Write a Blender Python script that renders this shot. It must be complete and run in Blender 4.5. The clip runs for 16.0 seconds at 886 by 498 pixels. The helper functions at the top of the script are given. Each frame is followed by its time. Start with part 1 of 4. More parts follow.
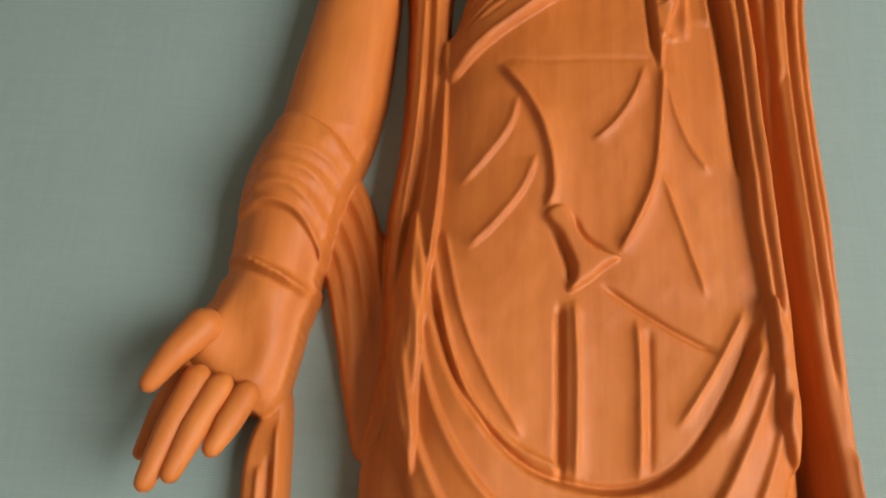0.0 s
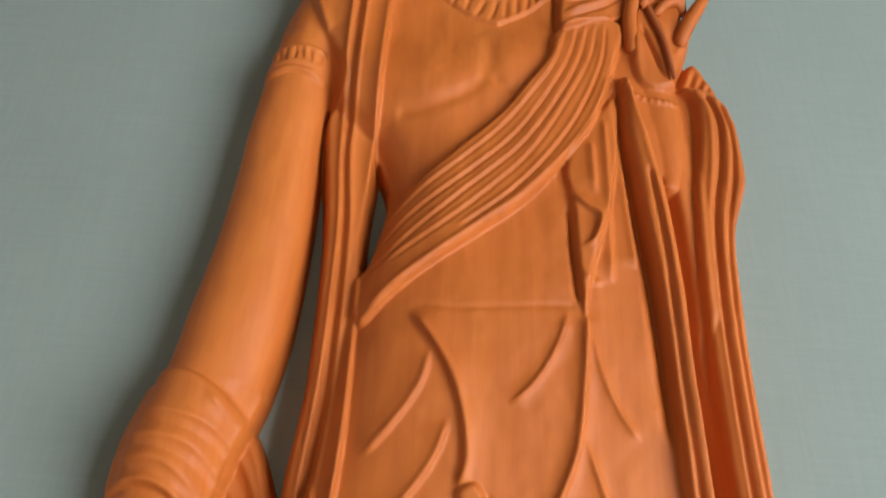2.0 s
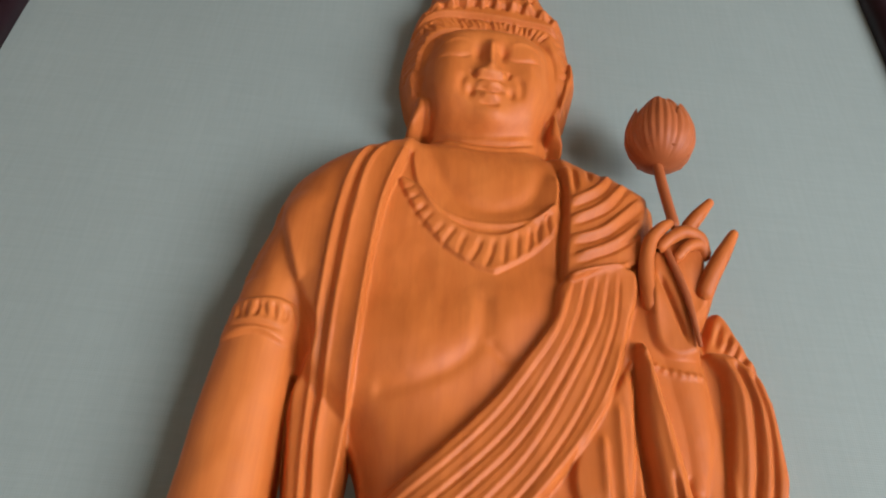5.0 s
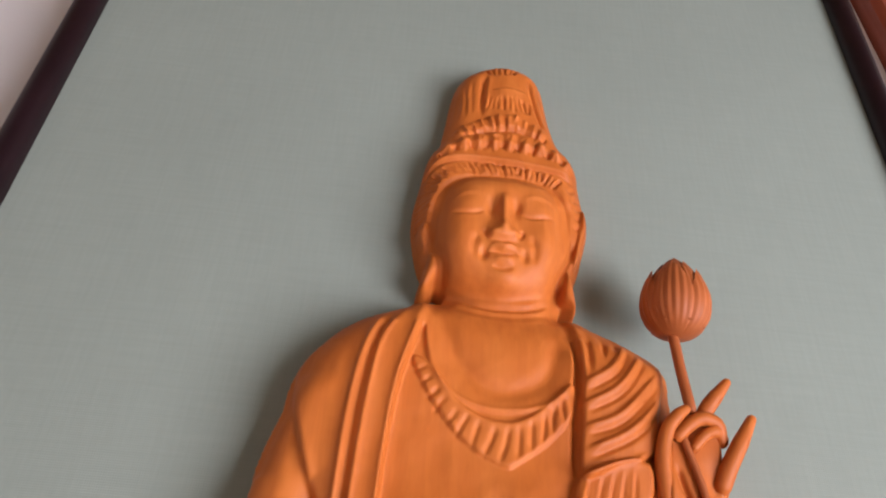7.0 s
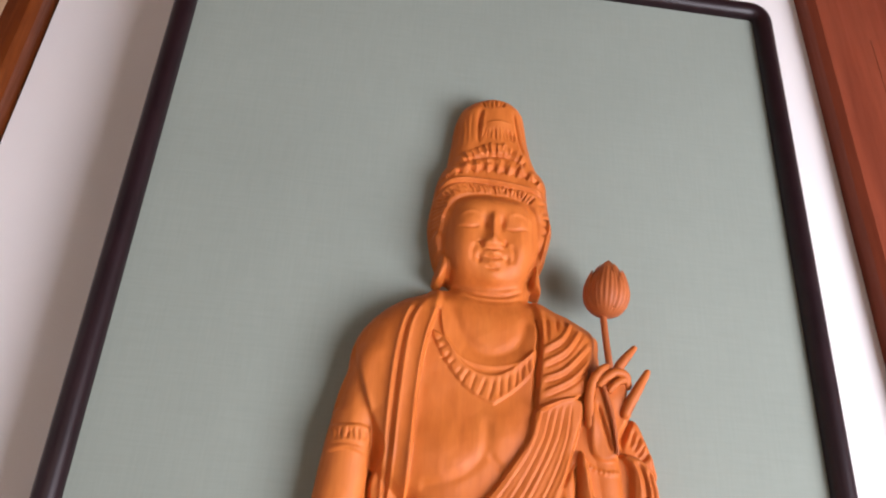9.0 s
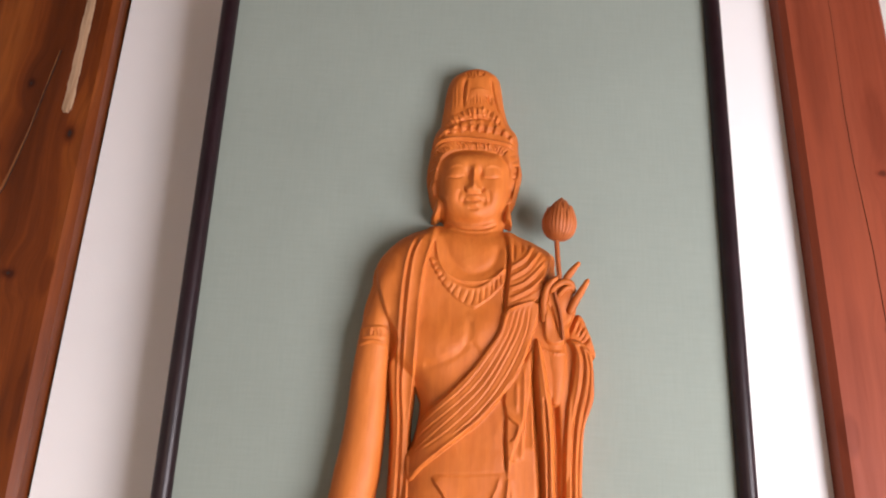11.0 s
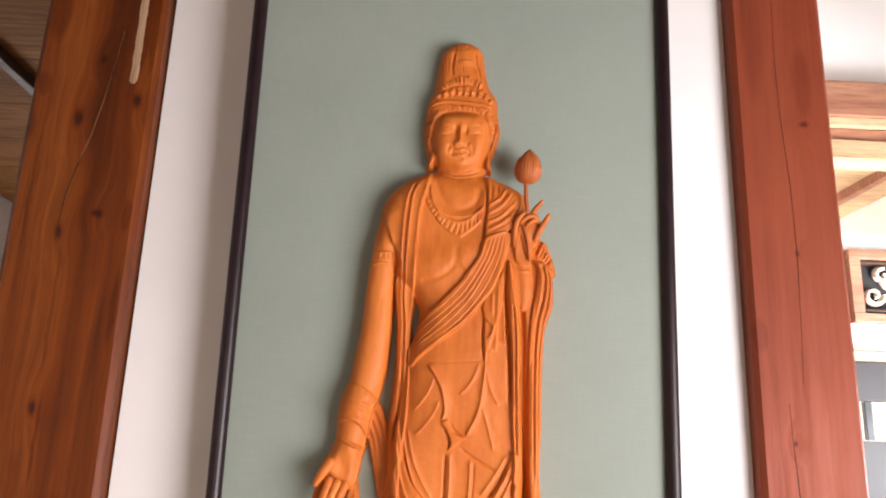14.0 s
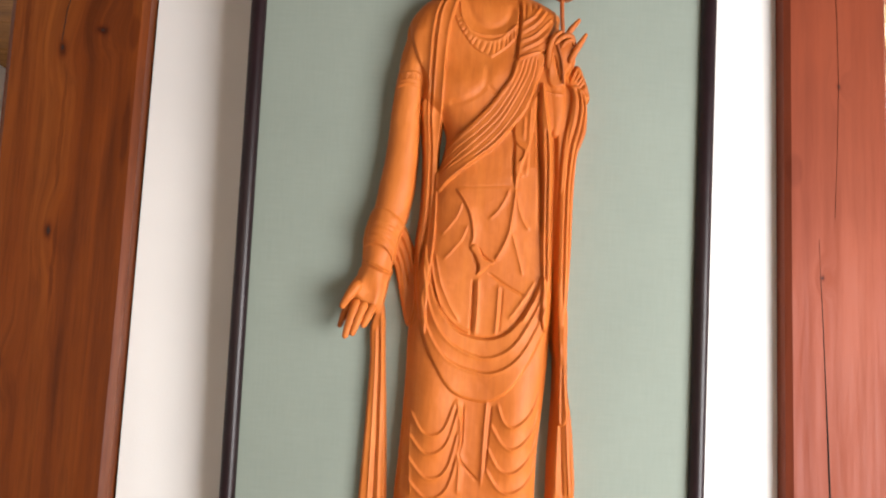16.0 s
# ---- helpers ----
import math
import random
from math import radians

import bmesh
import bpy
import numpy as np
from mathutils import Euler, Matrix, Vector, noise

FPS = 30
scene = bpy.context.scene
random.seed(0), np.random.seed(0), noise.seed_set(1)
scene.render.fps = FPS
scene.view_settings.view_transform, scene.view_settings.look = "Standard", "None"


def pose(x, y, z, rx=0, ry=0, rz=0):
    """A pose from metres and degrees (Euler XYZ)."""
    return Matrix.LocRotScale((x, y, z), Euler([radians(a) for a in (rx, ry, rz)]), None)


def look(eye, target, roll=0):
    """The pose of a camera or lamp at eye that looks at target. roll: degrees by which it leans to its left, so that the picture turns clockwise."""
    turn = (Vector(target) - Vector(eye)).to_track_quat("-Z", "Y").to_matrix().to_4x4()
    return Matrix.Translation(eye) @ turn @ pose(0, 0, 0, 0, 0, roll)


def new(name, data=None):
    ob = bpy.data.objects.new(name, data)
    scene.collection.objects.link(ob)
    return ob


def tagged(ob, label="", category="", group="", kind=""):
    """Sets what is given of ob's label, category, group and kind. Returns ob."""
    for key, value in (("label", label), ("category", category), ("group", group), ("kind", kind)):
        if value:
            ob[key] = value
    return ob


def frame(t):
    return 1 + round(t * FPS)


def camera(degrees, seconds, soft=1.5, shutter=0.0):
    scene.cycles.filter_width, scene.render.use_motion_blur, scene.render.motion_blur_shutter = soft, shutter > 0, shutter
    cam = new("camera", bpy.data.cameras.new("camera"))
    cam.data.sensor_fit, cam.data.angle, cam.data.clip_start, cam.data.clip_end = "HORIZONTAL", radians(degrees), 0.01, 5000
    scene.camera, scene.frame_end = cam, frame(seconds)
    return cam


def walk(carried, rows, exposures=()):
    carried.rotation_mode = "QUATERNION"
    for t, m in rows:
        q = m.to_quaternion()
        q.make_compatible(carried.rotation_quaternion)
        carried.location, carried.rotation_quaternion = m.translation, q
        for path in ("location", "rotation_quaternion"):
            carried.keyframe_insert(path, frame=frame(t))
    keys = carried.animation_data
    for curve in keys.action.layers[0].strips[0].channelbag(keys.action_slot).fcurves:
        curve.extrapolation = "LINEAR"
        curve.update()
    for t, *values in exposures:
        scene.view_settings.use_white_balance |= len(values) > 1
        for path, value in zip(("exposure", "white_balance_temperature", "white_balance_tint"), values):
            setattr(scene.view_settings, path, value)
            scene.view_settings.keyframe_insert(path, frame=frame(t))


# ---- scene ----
cam = camera(62.4, 16.0, soft=2.0, shutter=0.3)
# the framed panel leans forward from the wall and hangs a little askew
HANG = pose(0, 0, 2.0, 2.5, 0.25, -2.0) @ pose(0, 0, -2.0)
PATH = [
    (0, (-0.08, -0.449, 1.489), (-0.036, 1.427, 2.18), 2.7),
    (0.5, (-0.081, -0.45, 1.514), (-0.035, 1.413, 2.24), 3.3),
    (1, (-0.072, -0.451, 1.554), (0.007, 1.39, 2.331), 2.5),
    (1.5, (-0.06, -0.449, 1.567), (0.035, 1.335, 2.466), 2.5),
    (2, (-0.047, -0.448, 1.593), (0.062, 1.309, 2.54), 2.2),
    (2.5, (-0.046, -0.449, 1.62), (0.075, 1.29, 2.601), 3.1),
    (3, (-0.034, -0.45, 1.643), (0.052, 1.263, 2.671), 3.4),
    (3.5, (-0.041, -0.454, 1.67), (0.041, 1.236, 2.736), 3.3),
    (4, (-0.042, -0.444, 1.69), (0.043, 1.215, 2.803), 3.3),
    (6.5, (-0.058, -0.471, 1.826), (0.051, 1.163, 2.974), 4.2),
    (7, (-0.068, -0.503, 1.843), (0.032, 1.126, 2.999), 4.2),
    (7.5, (-0.095, -0.568, 1.852), (0.032, 1.071, 2.991), 4.4),
    (8, (-0.115, -0.633, 1.85), (0.029, 1.003, 2.991), 4.3),
    (8.5, (-0.123, -0.707, 1.837), (0.049, 1.005, 2.855), 3.6),
    (9, (-0.123, -0.784, 1.812), (0.054, 1.006, 2.686), 3.7),
    (9.5, (-0.103, -0.862, 1.827), (0.018, 0.993, 2.565), 1.4),
    (12, (-0.045, -1.211, 1.745), (-0.032, 0.716, 2.28), 3.2),
    (12.5, (-0.035, -1.258, 1.742), (0.001, 0.675, 2.252), 3.0),
    (13, (-0.029, -1.304, 1.725), (0.005, 0.633, 2.222), 2.8),
    (13.5, (-0.018, -1.352, 1.71), (0.002, 0.594, 2.169), 2.4),
    (14, (-0.02, -1.381, 1.697), (-0.019, 0.577, 2.108), 2.2),
    (14.5, (-0.054, -1.359, 1.675), (-0.065, 0.61, 2.029), 2.8),
    (15, (-0.084, -1.33, 1.664), (-0.081, 0.654, 1.91), 2.3),
    (15.5, (-0.088, -1.318, 1.632), (-0.067, 0.676, 1.792), 2.5),
    (16, (-0.08, -1.317, 1.579), (-0.044, 0.679, 1.702), 2.8),
]
EXPOSURES = [(0.0, 0.5, 5980, 1), (2.0, 0.55, 5880, 6), (4.0, 0.62, 5820, 12), (6.5, 0.78, 6100, 19), (7.5, 0.9, 6300, 22), (9.5, 1.0, 6200, 20), (12.0, 0.92, 6650, 19), (14.0, 0.92, 6700, 18), (16.0, 0.96, 6600, 10)]
walk(cam, [(t, HANG @ look(eye, target, roll)) for t, eye, target, roll in PATH], EXPOSURES)

# ---- light ----
world = bpy.data.worlds.new("sky")
scene.world = world
world.use_nodes = True
wn = world.node_tree.nodes
sky = wn.new("ShaderNodeTexSky")
sky.sky_type, sky.sun_disc = "NISHITA", False
sky.sun_elevation, sky.sun_rotation = radians(40), radians(120)
world.node_tree.links.new(sky.outputs[0], wn["Background"].inputs[0])
wn["Background"].inputs[1].default_value = 0.12


def window_or_fill_light(name, m, w, h, watts, colour):
    data = bpy.data.lights.new(name, "AREA")
    data.shape, data.size, data.size_y, data.energy, data.color = "RECTANGLE", w, h, watts, colour
    ob = new(name, data)
    ob.matrix_world = m
    return ob


window_or_fill_light("window_or_fill_light", look((1.68, -1.65, 1.12), (0.1, -0.1, 1.6)), 1.5, 1.35, 63, (0.98, 0.98, 1.0))
# warm fill added from the front to lift the shadows; no source is seen there
window_or_fill_light("window_or_fill_light", look((-0.3, -4.55, 1.25), (0.0, 0.0, 1.8)), 1.7, 1.3, 14, (1.0, 0.82, 0.64))
window_or_fill_light("window_or_fill_light", look((-2.45, 2.8, 1.5), (-1.0, 1.6, 2.3)), 1.0, 1.1, 11, (1.0, 0.94, 0.88))
# added lamp that brightens the next room's ceiling; the far wall has no window
window_or_fill_light("window_or_fill_light", look((1.5, 4.5, 1.5), (1.9, 2.6, 3.0)), 1.9, 1.2, 110, (1.0, 0.93, 0.82))
# fill added from an unseen side to brighten the wall above the lintel
window_or_fill_light("window_or_fill_light", look((2.56, 0.95, 1.5), (1.5, 1.7, 3.5)), 0.8, 1.0, 75, (0.9, 0.96, 1.0))

# ---- materials ----
def material(name, rough=0.5, metal=0.0, spec=0.5):
    m = bpy.data.materials.new(name)
    m.use_nodes = True
    b = m.node_tree.nodes["Principled BSDF"]
    b.inputs["Roughness"].default_value, b.inputs["Metallic"].default_value = rough, metal
    b.inputs["Specular IOR Level"].default_value = spec
    return m, m.node_tree.nodes, m.node_tree.links, b


def coords(nodes, links, scale, space="Object"):
    tc, mp = nodes.new("ShaderNodeTexCoord"), nodes.new("ShaderNodeMapping")
    mp.inputs["Scale"].default_value = scale
    links.new(tc.outputs[space], mp.inputs[0])
    return mp.outputs[0]


def noise_tex(nodes, links, vec, scale, detail=4.0, rough=0.55, distort=0.0):
    n = nodes.new("ShaderNodeTexNoise")
    n.inputs["Scale"].default_value, n.inputs["Detail"].default_value = scale, detail
    n.inputs["Roughness"].default_value, n.inputs["Distortion"].default_value = rough, distort
    links.new(vec, n.inputs["Vector"])
    return n.outputs["Fac"]


def ramp(nodes, links, fac, stops):
    r = nodes.new("ShaderNodeValToRGB")
    while len(r.color_ramp.elements) < len(stops):
        r.color_ramp.elements.new(0.5)
    for e, (p, c) in zip(r.color_ramp.elements, stops):
        e.position, e.color = p, (*c, 1.0)
    links.new(fac, r.inputs[0])
    return r.outputs[0]


def mix(nodes, links, a, b, fac, mode="MULTIPLY"):
    n = nodes.new("ShaderNodeMix")
    n.data_type, n.blend_type = "RGBA", mode
    links.new(a, n.inputs["A"]), links.new(b, n.inputs["B"])
    if isinstance(fac, float):
        n.inputs["Factor"].default_value = fac
    else:
        links.new(fac, n.inputs["Factor"])
    return n.outputs["Result"]


def bump_map(nodes, links, bsdf, height, strength, distance):
    b = nodes.new("ShaderNodeBump")
    b.inputs["Strength"].default_value, b.inputs["Distance"].default_value = strength, distance
    links.new(height, b.inputs["Height"])
    links.new(b.outputs[0], bsdf.inputs["Normal"])


def knot_field(nodes, links, vec, knots):
    """Closeness to the nearest of the knots (x, z, half width, half height): 1 at the heart, 0 outside."""
    out = None
    for x, z, rx, rz in knots:
        mp, ln, mr = nodes.new("ShaderNodeMapping"), nodes.new("ShaderNodeVectorMath"), nodes.new("ShaderNodeMapRange")
        mp.inputs["Location"].default_value, mp.inputs["Scale"].default_value = (-x / rx, 0, -z / rz), (1 / rx, 0, 1 / rz)
        links.new(vec, mp.inputs[0])
        ln.operation = "LENGTH"
        links.new(mp.outputs[0], ln.inputs[0])
        mr.interpolation_type = "SMOOTHSTEP"
        mr.inputs["From Min"].default_value, mr.inputs["From Max"].default_value = 0.15, 1.0
        mr.inputs["To Min"].default_value, mr.inputs["To Max"].default_value = 1.0, 0.0
        links.new(ln.outputs["Value"], mr.inputs["Value"])
        if out is None:
            out = mr.outputs[0]
        else:
            mx = nodes.new("ShaderNodeMath")
            mx.operation = "MAXIMUM"
            links.new(out, mx.inputs[0]), links.new(mr.outputs[0], mx.inputs[1])
            out = mx.outputs[0]
    return out


def wood(name, dark, mid, light, rough=0.45, scale=1.0, along="z", spec=0.4, bump=0.25, figure=5.0, grainy=0.6, knots=(), bands=(), band_depth=0.85):
    """Sawn wood with long grain, figure and stains; grain runs along one axis."""
    m, nodes, links, b = material(name, rough, 0, spec)
    s = {"x": (0.06, 1, 1), "y": (1, 0.06, 1), "z": (1, 1, 0.06)}[along]
    v = coords(nodes, links, [k * scale for k in s])
    here = coords(nodes, links, (1, 1, 1))
    if knots:
        # the grain swings round each knot
        near = knot_field(nodes, links, here, [(x, z, 5.0 * rx + 0.02, 7 * rz + 0.03) for x, z, rx, rz in knots])
        push = nodes.new("ShaderNodeVectorMath")
        push.operation = "MULTIPLY_ADD"
        comb_xyz = nodes.new("ShaderNodeCombineXYZ")
        for k in (0, 2):
            links.new(near, comb_xyz.inputs[k])
        push.inputs[1].default_value = (0.016, 0, 0.004)
        links.new(comb_xyz.outputs[0], push.inputs[0]), links.new(v, push.inputs[2])
        v = push.outputs[0]
    grain = noise_tex(nodes, links, v, 110, 6, 0.65, 0.3)
    fig = noise_tex(nodes, links, v, figure, 3, 0.5, 1.2)
    wave = nodes.new("ShaderNodeTexWave")
    wave.wave_type, wave.bands_direction = "BANDS", "X" if along != "x" else "Y"
    wave.inputs["Scale"].default_value, wave.inputs["Distortion"].default_value = 9, 4.5
    wave.inputs["Detail"].default_value, wave.inputs["Detail Scale"].default_value = 3, 1.2
    links.new(v, wave.inputs["Vector"])
    c = ramp(nodes, links, fig, [(0.25, dark), (0.5, mid), (0.78, light)])
    c2 = ramp(nodes, links, wave.outputs["Fac"], [(0.0, (0.72, 0.66, 0.6)), (0.6, (1, 1, 1))])
    c3 = ramp(nodes, links, grain, [(0.32, (0.42, 0.36, 0.32)), (0.58, (1.08, 1.08, 1.08))])
    col = mix(nodes, links, mix(nodes, links, c, c2, grainy), c3, grainy)
    if knots:
        rough_edge = nodes.new("ShaderNodeVectorMath")
        rough_edge.operation = "MULTIPLY_ADD"
        wob = nodes.new("ShaderNodeTexNoise")
        wob.inputs["Scale"].default_value, wob.inputs["Detail"].default_value = 55, 4
        links.new(coords(nodes, links, (1, 1, 0.35)), wob.inputs["Vector"])
        links.new(wob.outputs["Color"], rough_edge.inputs[0])
        rough_edge.inputs[1].default_value = (0.012, 0, 0.016)
        links.new(coords(nodes, links, (1, 1, 1)), rough_edge.inputs[2])
        moved = [(x + 0.006, z + 0.008, 1.9 * rx + 0.002, 2.2 * rz + 0.002) for x, z, rx, rz in knots]
        halo = knot_field(nodes, links, rough_edge.outputs[0], moved)
        col = mix(nodes, links, col, ramp(nodes, links, halo, [(0.0, (1, 1, 1)), (0.55, (0.78, 0.68, 0.6)), (0.95, (0.36, 0.26, 0.2))]), 1.0)
        if bands:
            dark_band = knot_field(nodes, links, rough_edge.outputs[0], bands)
            col = mix(nodes, links, col, ramp(nodes, links, dark_band, [(0.1, (1, 1, 1)), (0.6, (0.5, 0.38, 0.32))]), band_depth)
    stain = noise_tex(nodes, links, coords(nodes, links, (scale,) * 3), 2.3, 3)
    col = mix(nodes, links, col, ramp(nodes, links, stain, [(0.35, (0.7, 0.66, 0.66)), (0.65, (1.0, 1.0, 1.0))]), 0.6)
    links.new(col, b.inputs["Base Color"])
    links.new(ramp(nodes, links, grain, [(0.3, (rough + 0.15,) * 3), (0.7, (rough - 0.08,) * 3)]), b.inputs["Roughness"])
    bump_map(nodes, links, b, grain, bump, 0.002)
    return m


def plain(name, colour, rough=0.6, vary=0.12, scale=6.0, bump=0.1, metal=0.0, spec=0.4, fine=180.0):
    """A plain surface with soft blotches and a fine tooth."""
    m, nodes, links, b = material(name, rough, metal, spec)
    v = coords(nodes, links, (1, 1, 1))
    n, f = noise_tex(nodes, links, v, scale, 4), noise_tex(nodes, links, v, fine, 3)
    lo = tuple(c * (1 - vary) for c in colour)
    col = ramp(nodes, links, n, [(0.3, lo), (0.7, colour)])
    links.new(col, b.inputs["Base Color"])
    bump_map(nodes, links, b, f, bump, 0.001)
    return m


def carved_wood(name, dark, mid, light):
    """Smooth camphor-like carving wood: warm, faint upright grain, small gouge marks."""
    m, nodes, links, b = material(name, 0.56, 0, 0.3)
    v = coords(nodes, links, (1, 1, 0.08))
    grain = noise_tex(nodes, links, v, 140, 5, 0.6, 0.2)
    broad = noise_tex(nodes, links, coords(nodes, links, (1, 1, 0.25)), 9, 4, 0.55, 0.8)
    c = ramp(nodes, links, broad, [(0.28, dark), (0.52, mid), (0.8, light)])
    g = ramp(nodes, links, grain, [(0.32, (0.84, 0.78, 0.72)), (0.6, (1, 1, 1))])
    links.new(mix(nodes, links, c, g, 0.7), b.inputs["Base Color"])
    marks = nodes.new("ShaderNodeTexVoronoi")
    marks.inputs["Scale"].default_value = 85
    links.new(coords(nodes, links, (1, 1, 0.45)), marks.inputs["Vector"])
    add = nodes.new("ShaderNodeMath")
    add.operation = "MULTIPLY_ADD"
    add.inputs[1].default_value = 0.35
    links.new(grain, add.inputs[0]), links.new(marks.outputs["Distance"], add.inputs[2])
    bump_map(nodes, links, b, add.outputs[0], 0.22, 0.0012)
    return m


def woven_cloth():
    """Grey-green backing cloth with a visible weave."""
    m, nodes, links, b = material("backing_cloth", 0.9, 0, 0.1)
    v = coords(nodes, links, (1, 1, 1))
    wx, wz = nodes.new("ShaderNodeTexWave"), nodes.new("ShaderNodeTexWave")
    for w, d in ((wx, "X"), (wz, "Z")):
        w.bands_direction = d
        w.inputs["Scale"].default_value, w.inputs["Distortion"].default_value = 190, 1.5
        w.inputs["Detail Scale"].default_value = 3.0
        links.new(v, w.inputs["Vector"])
    slub = noise_tex(nodes, links, coords(nodes, links, (3, 1, 60)), 6, 4, 0.6)
    slub2 = noise_tex(nodes, links, coords(nodes, links, (60, 1, 3)), 6, 4, 0.6)
    base = ramp(nodes, links, noise_tex(nodes, links, v, 3, 3), [(0.3, (0.236, 0.273, 0.234)), (0.7, (0.256, 0.296, 0.254))])
    c = mix(nodes, links, base, ramp(nodes, links, slub, [(0.35, (0.965, 0.965, 0.965)), (0.65, (1.015, 1.015, 1.015))]), 0.8)
    c = mix(nodes, links, c, ramp(nodes, links, slub2, [(0.35, (0.965, 0.965, 0.965)), (0.65, (1.015, 1.015, 1.015))]), 0.8)
    links.new(c, b.inputs["Base Color"])
    add = nodes.new("ShaderNodeMath")
    add.operation = "ADD"
    links.new(wx.outputs["Fac"], add.inputs[0]), links.new(wz.outputs["Fac"], add.inputs[1])
    bump_map(nodes, links, b, add.outputs[0], 0.15, 0.0005)
    return m


CARVED = carved_wood("carved_wood", (0.40, 0.098, 0.013), (0.51, 0.134, 0.019), (0.61, 0.186, 0.034))
LOTUS = carved_wood("lotus_wood", (0.31, 0.080, 0.019), (0.40, 0.108, 0.027), (0.49, 0.145, 0.040))
CLOTH = woven_cloth()
LACQUER = plain("black_lacquer", (0.017, 0.007, 0.009), 0.34, 0.4, 20, 0.04, 0, 0.3)
LEFT_KNOTS = ((-0.776, 2.247, 0.009, 0.016), (-0.664, 2.292, 0.007, 0.014), (-0.745, 2.382, 0.005, 0.007), (-0.709, 2.045, 0.009, 0.006), (-0.779, 2.007, 0.007, 0.013), (-0.772, 1.664, 0.006, 0.012), (-0.84, 1.42, 0.008, 0.01))
LEFT_BANDS = ((-0.866, 2.24, 0.016, 0.05), (-0.640, 2.47, 0.012, 0.17), (-0.645, 2.05, 0.014, 0.05), (-0.645, 1.86, 0.009, 0.10), (-0.76, 1.85, 0.006, 0.16), (-0.752, 1.62, 0.005, 0.12), (-0.84, 2.50, 0.030, 0.10), (-0.852, 2.33, 0.020, 0.04), (-0.84, 2.10, 0.006, 0.2))
RIGHT_KNOTS = ((0.750, 2.313, 0.008, 0.005), (0.712, 2.026, 0.0035, 0.0045), (0.673, 1.645, 0.0025, 0.004))
RIGHT_BANDS = ((0.628, 1.86, 0.022, 0.05), (0.655, 2.55, 0.035, 0.25), (0.76, 2.42, 0.03, 0.12))
POST_BROWN = wood("knotty_brown_wood", (0.070, 0.014, 0.002), (0.165, 0.036, 0.005), (0.27, 0.076, 0.012), 0.42, 1.0, "z", 0.22, 0.3, 9.0, 0.45, LEFT_KNOTS, LEFT_BANDS, 0.6)
POST_RED = wood("red_stained_wood", (0.155, 0.025, 0.010), (0.21, 0.040, 0.016), (0.27, 0.063, 0.028), 0.5, 0.7, "z", 0.18, 0.2, 4.0, 0.2, RIGHT_KNOTS, RIGHT_BANDS, 0.35)
PLASTER = plain("white_plaster", (0.80, 0.782, 0.76), 0.85, 0.06, 2.5, 0.25, 0, 0.2, 260)
BOARD = wood("ceiling_board_wood", (0.20, 0.085, 0.022), (0.30, 0.135, 0.036), (0.38, 0.18, 0.055), 0.65, 1.0, "x", 0.2)
BEAM_RED = wood("beam_wood", (0.26, 0.10, 0.06), (0.38, 0.17, 0.10), (0.46, 0.24, 0.15), 0.5, 1.0, "x")
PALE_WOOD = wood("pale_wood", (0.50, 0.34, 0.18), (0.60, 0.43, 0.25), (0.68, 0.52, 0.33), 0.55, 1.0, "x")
CARVING = plain("pale_carving", (0.62, 0.53, 0.42), 0.6, 0.25, 30, 0.3)
DARK_WOOD = wood("dark_wood", (0.035, 0.016, 0.010), (0.06, 0.028, 0.016), (0.09, 0.045, 0.026), 0.45, 1.0, "x")
KNOT = plain("knot_wood", (0.016, 0.006, 0.004), 0.6, 0.5, 60, 0.4)
CRACK = plain("crack_shadow", (0.02, 0.008, 0.005), 0.9, 0.3, 60, 0.2)
WORN = wood("worn_pale_wood", (0.34, 0.21, 0.12), (0.44, 0.29, 0.175), (0.54, 0.38, 0.25), 0.6, 1.5, "z", 0.2, 0.25, 12.0)
SPLIT = wood("split_wood", (0.24, 0.085, 0.022), (0.32, 0.12, 0.035), (0.38, 0.16, 0.05), 0.6, 1.5, "z", 0.2)
STEEL = plain("dark_steel", (0.03, 0.032, 0.034), 0.4, 0.3, 30, 0.1, 0.8)
PANEL_BLACK = plain("black_panel", (0.015, 0.013, 0.013), 0.6, 0.3, 8, 0.1)
FLOOR_WOOD = wood("floor_wood", (0.16, 0.08, 0.04), (0.26, 0.14, 0.07), (0.36, 0.2, 0.1), 0.35, 1.0, "y")


# ---- mesh helpers ----
def part(name, bm, mat, parent=None, label="", smooth=False):
    me = bpy.data.meshes.new(name)
    bm.to_mesh(me)
    bm.free()
    me.materials.append(mat)
    if smooth:
        me.shade_smooth()
    ob = new(name, me)
    ob.parent = parent
    return tagged(ob, label)


def box(bm, x0, x1, y0, y1, z0, z1, bevel=0.0):
    n = bmesh.ops.create_cube(bm, size=1.0)["verts"]
    for v in n:
        v.co = ((x0 + x1) / 2 + v.co.x * (x1 - x0), (y0 + y1) / 2 + v.co.y * (y1 - y0), (z0 + z1) / 2 + v.co.z * (z1 - z0))
    if bevel:
        es = {e for v in n for e in v.link_edges}
        bmesh.ops.bevel(bm, geom=list(es), offset=bevel, segments=2, affect="EDGES", profile=0.6)
    return bm


def slab(name, mat, x0, x1, y0, y1, z0, z1, bevel=0.0, parent=None, label="", category="", kind="", group=""):
    ob = part(name, box(bmesh.new(), x0, x1, y0, y1, z0, z1, bevel), mat, parent, label)
    return tagged(ob, label, category, group, kind)


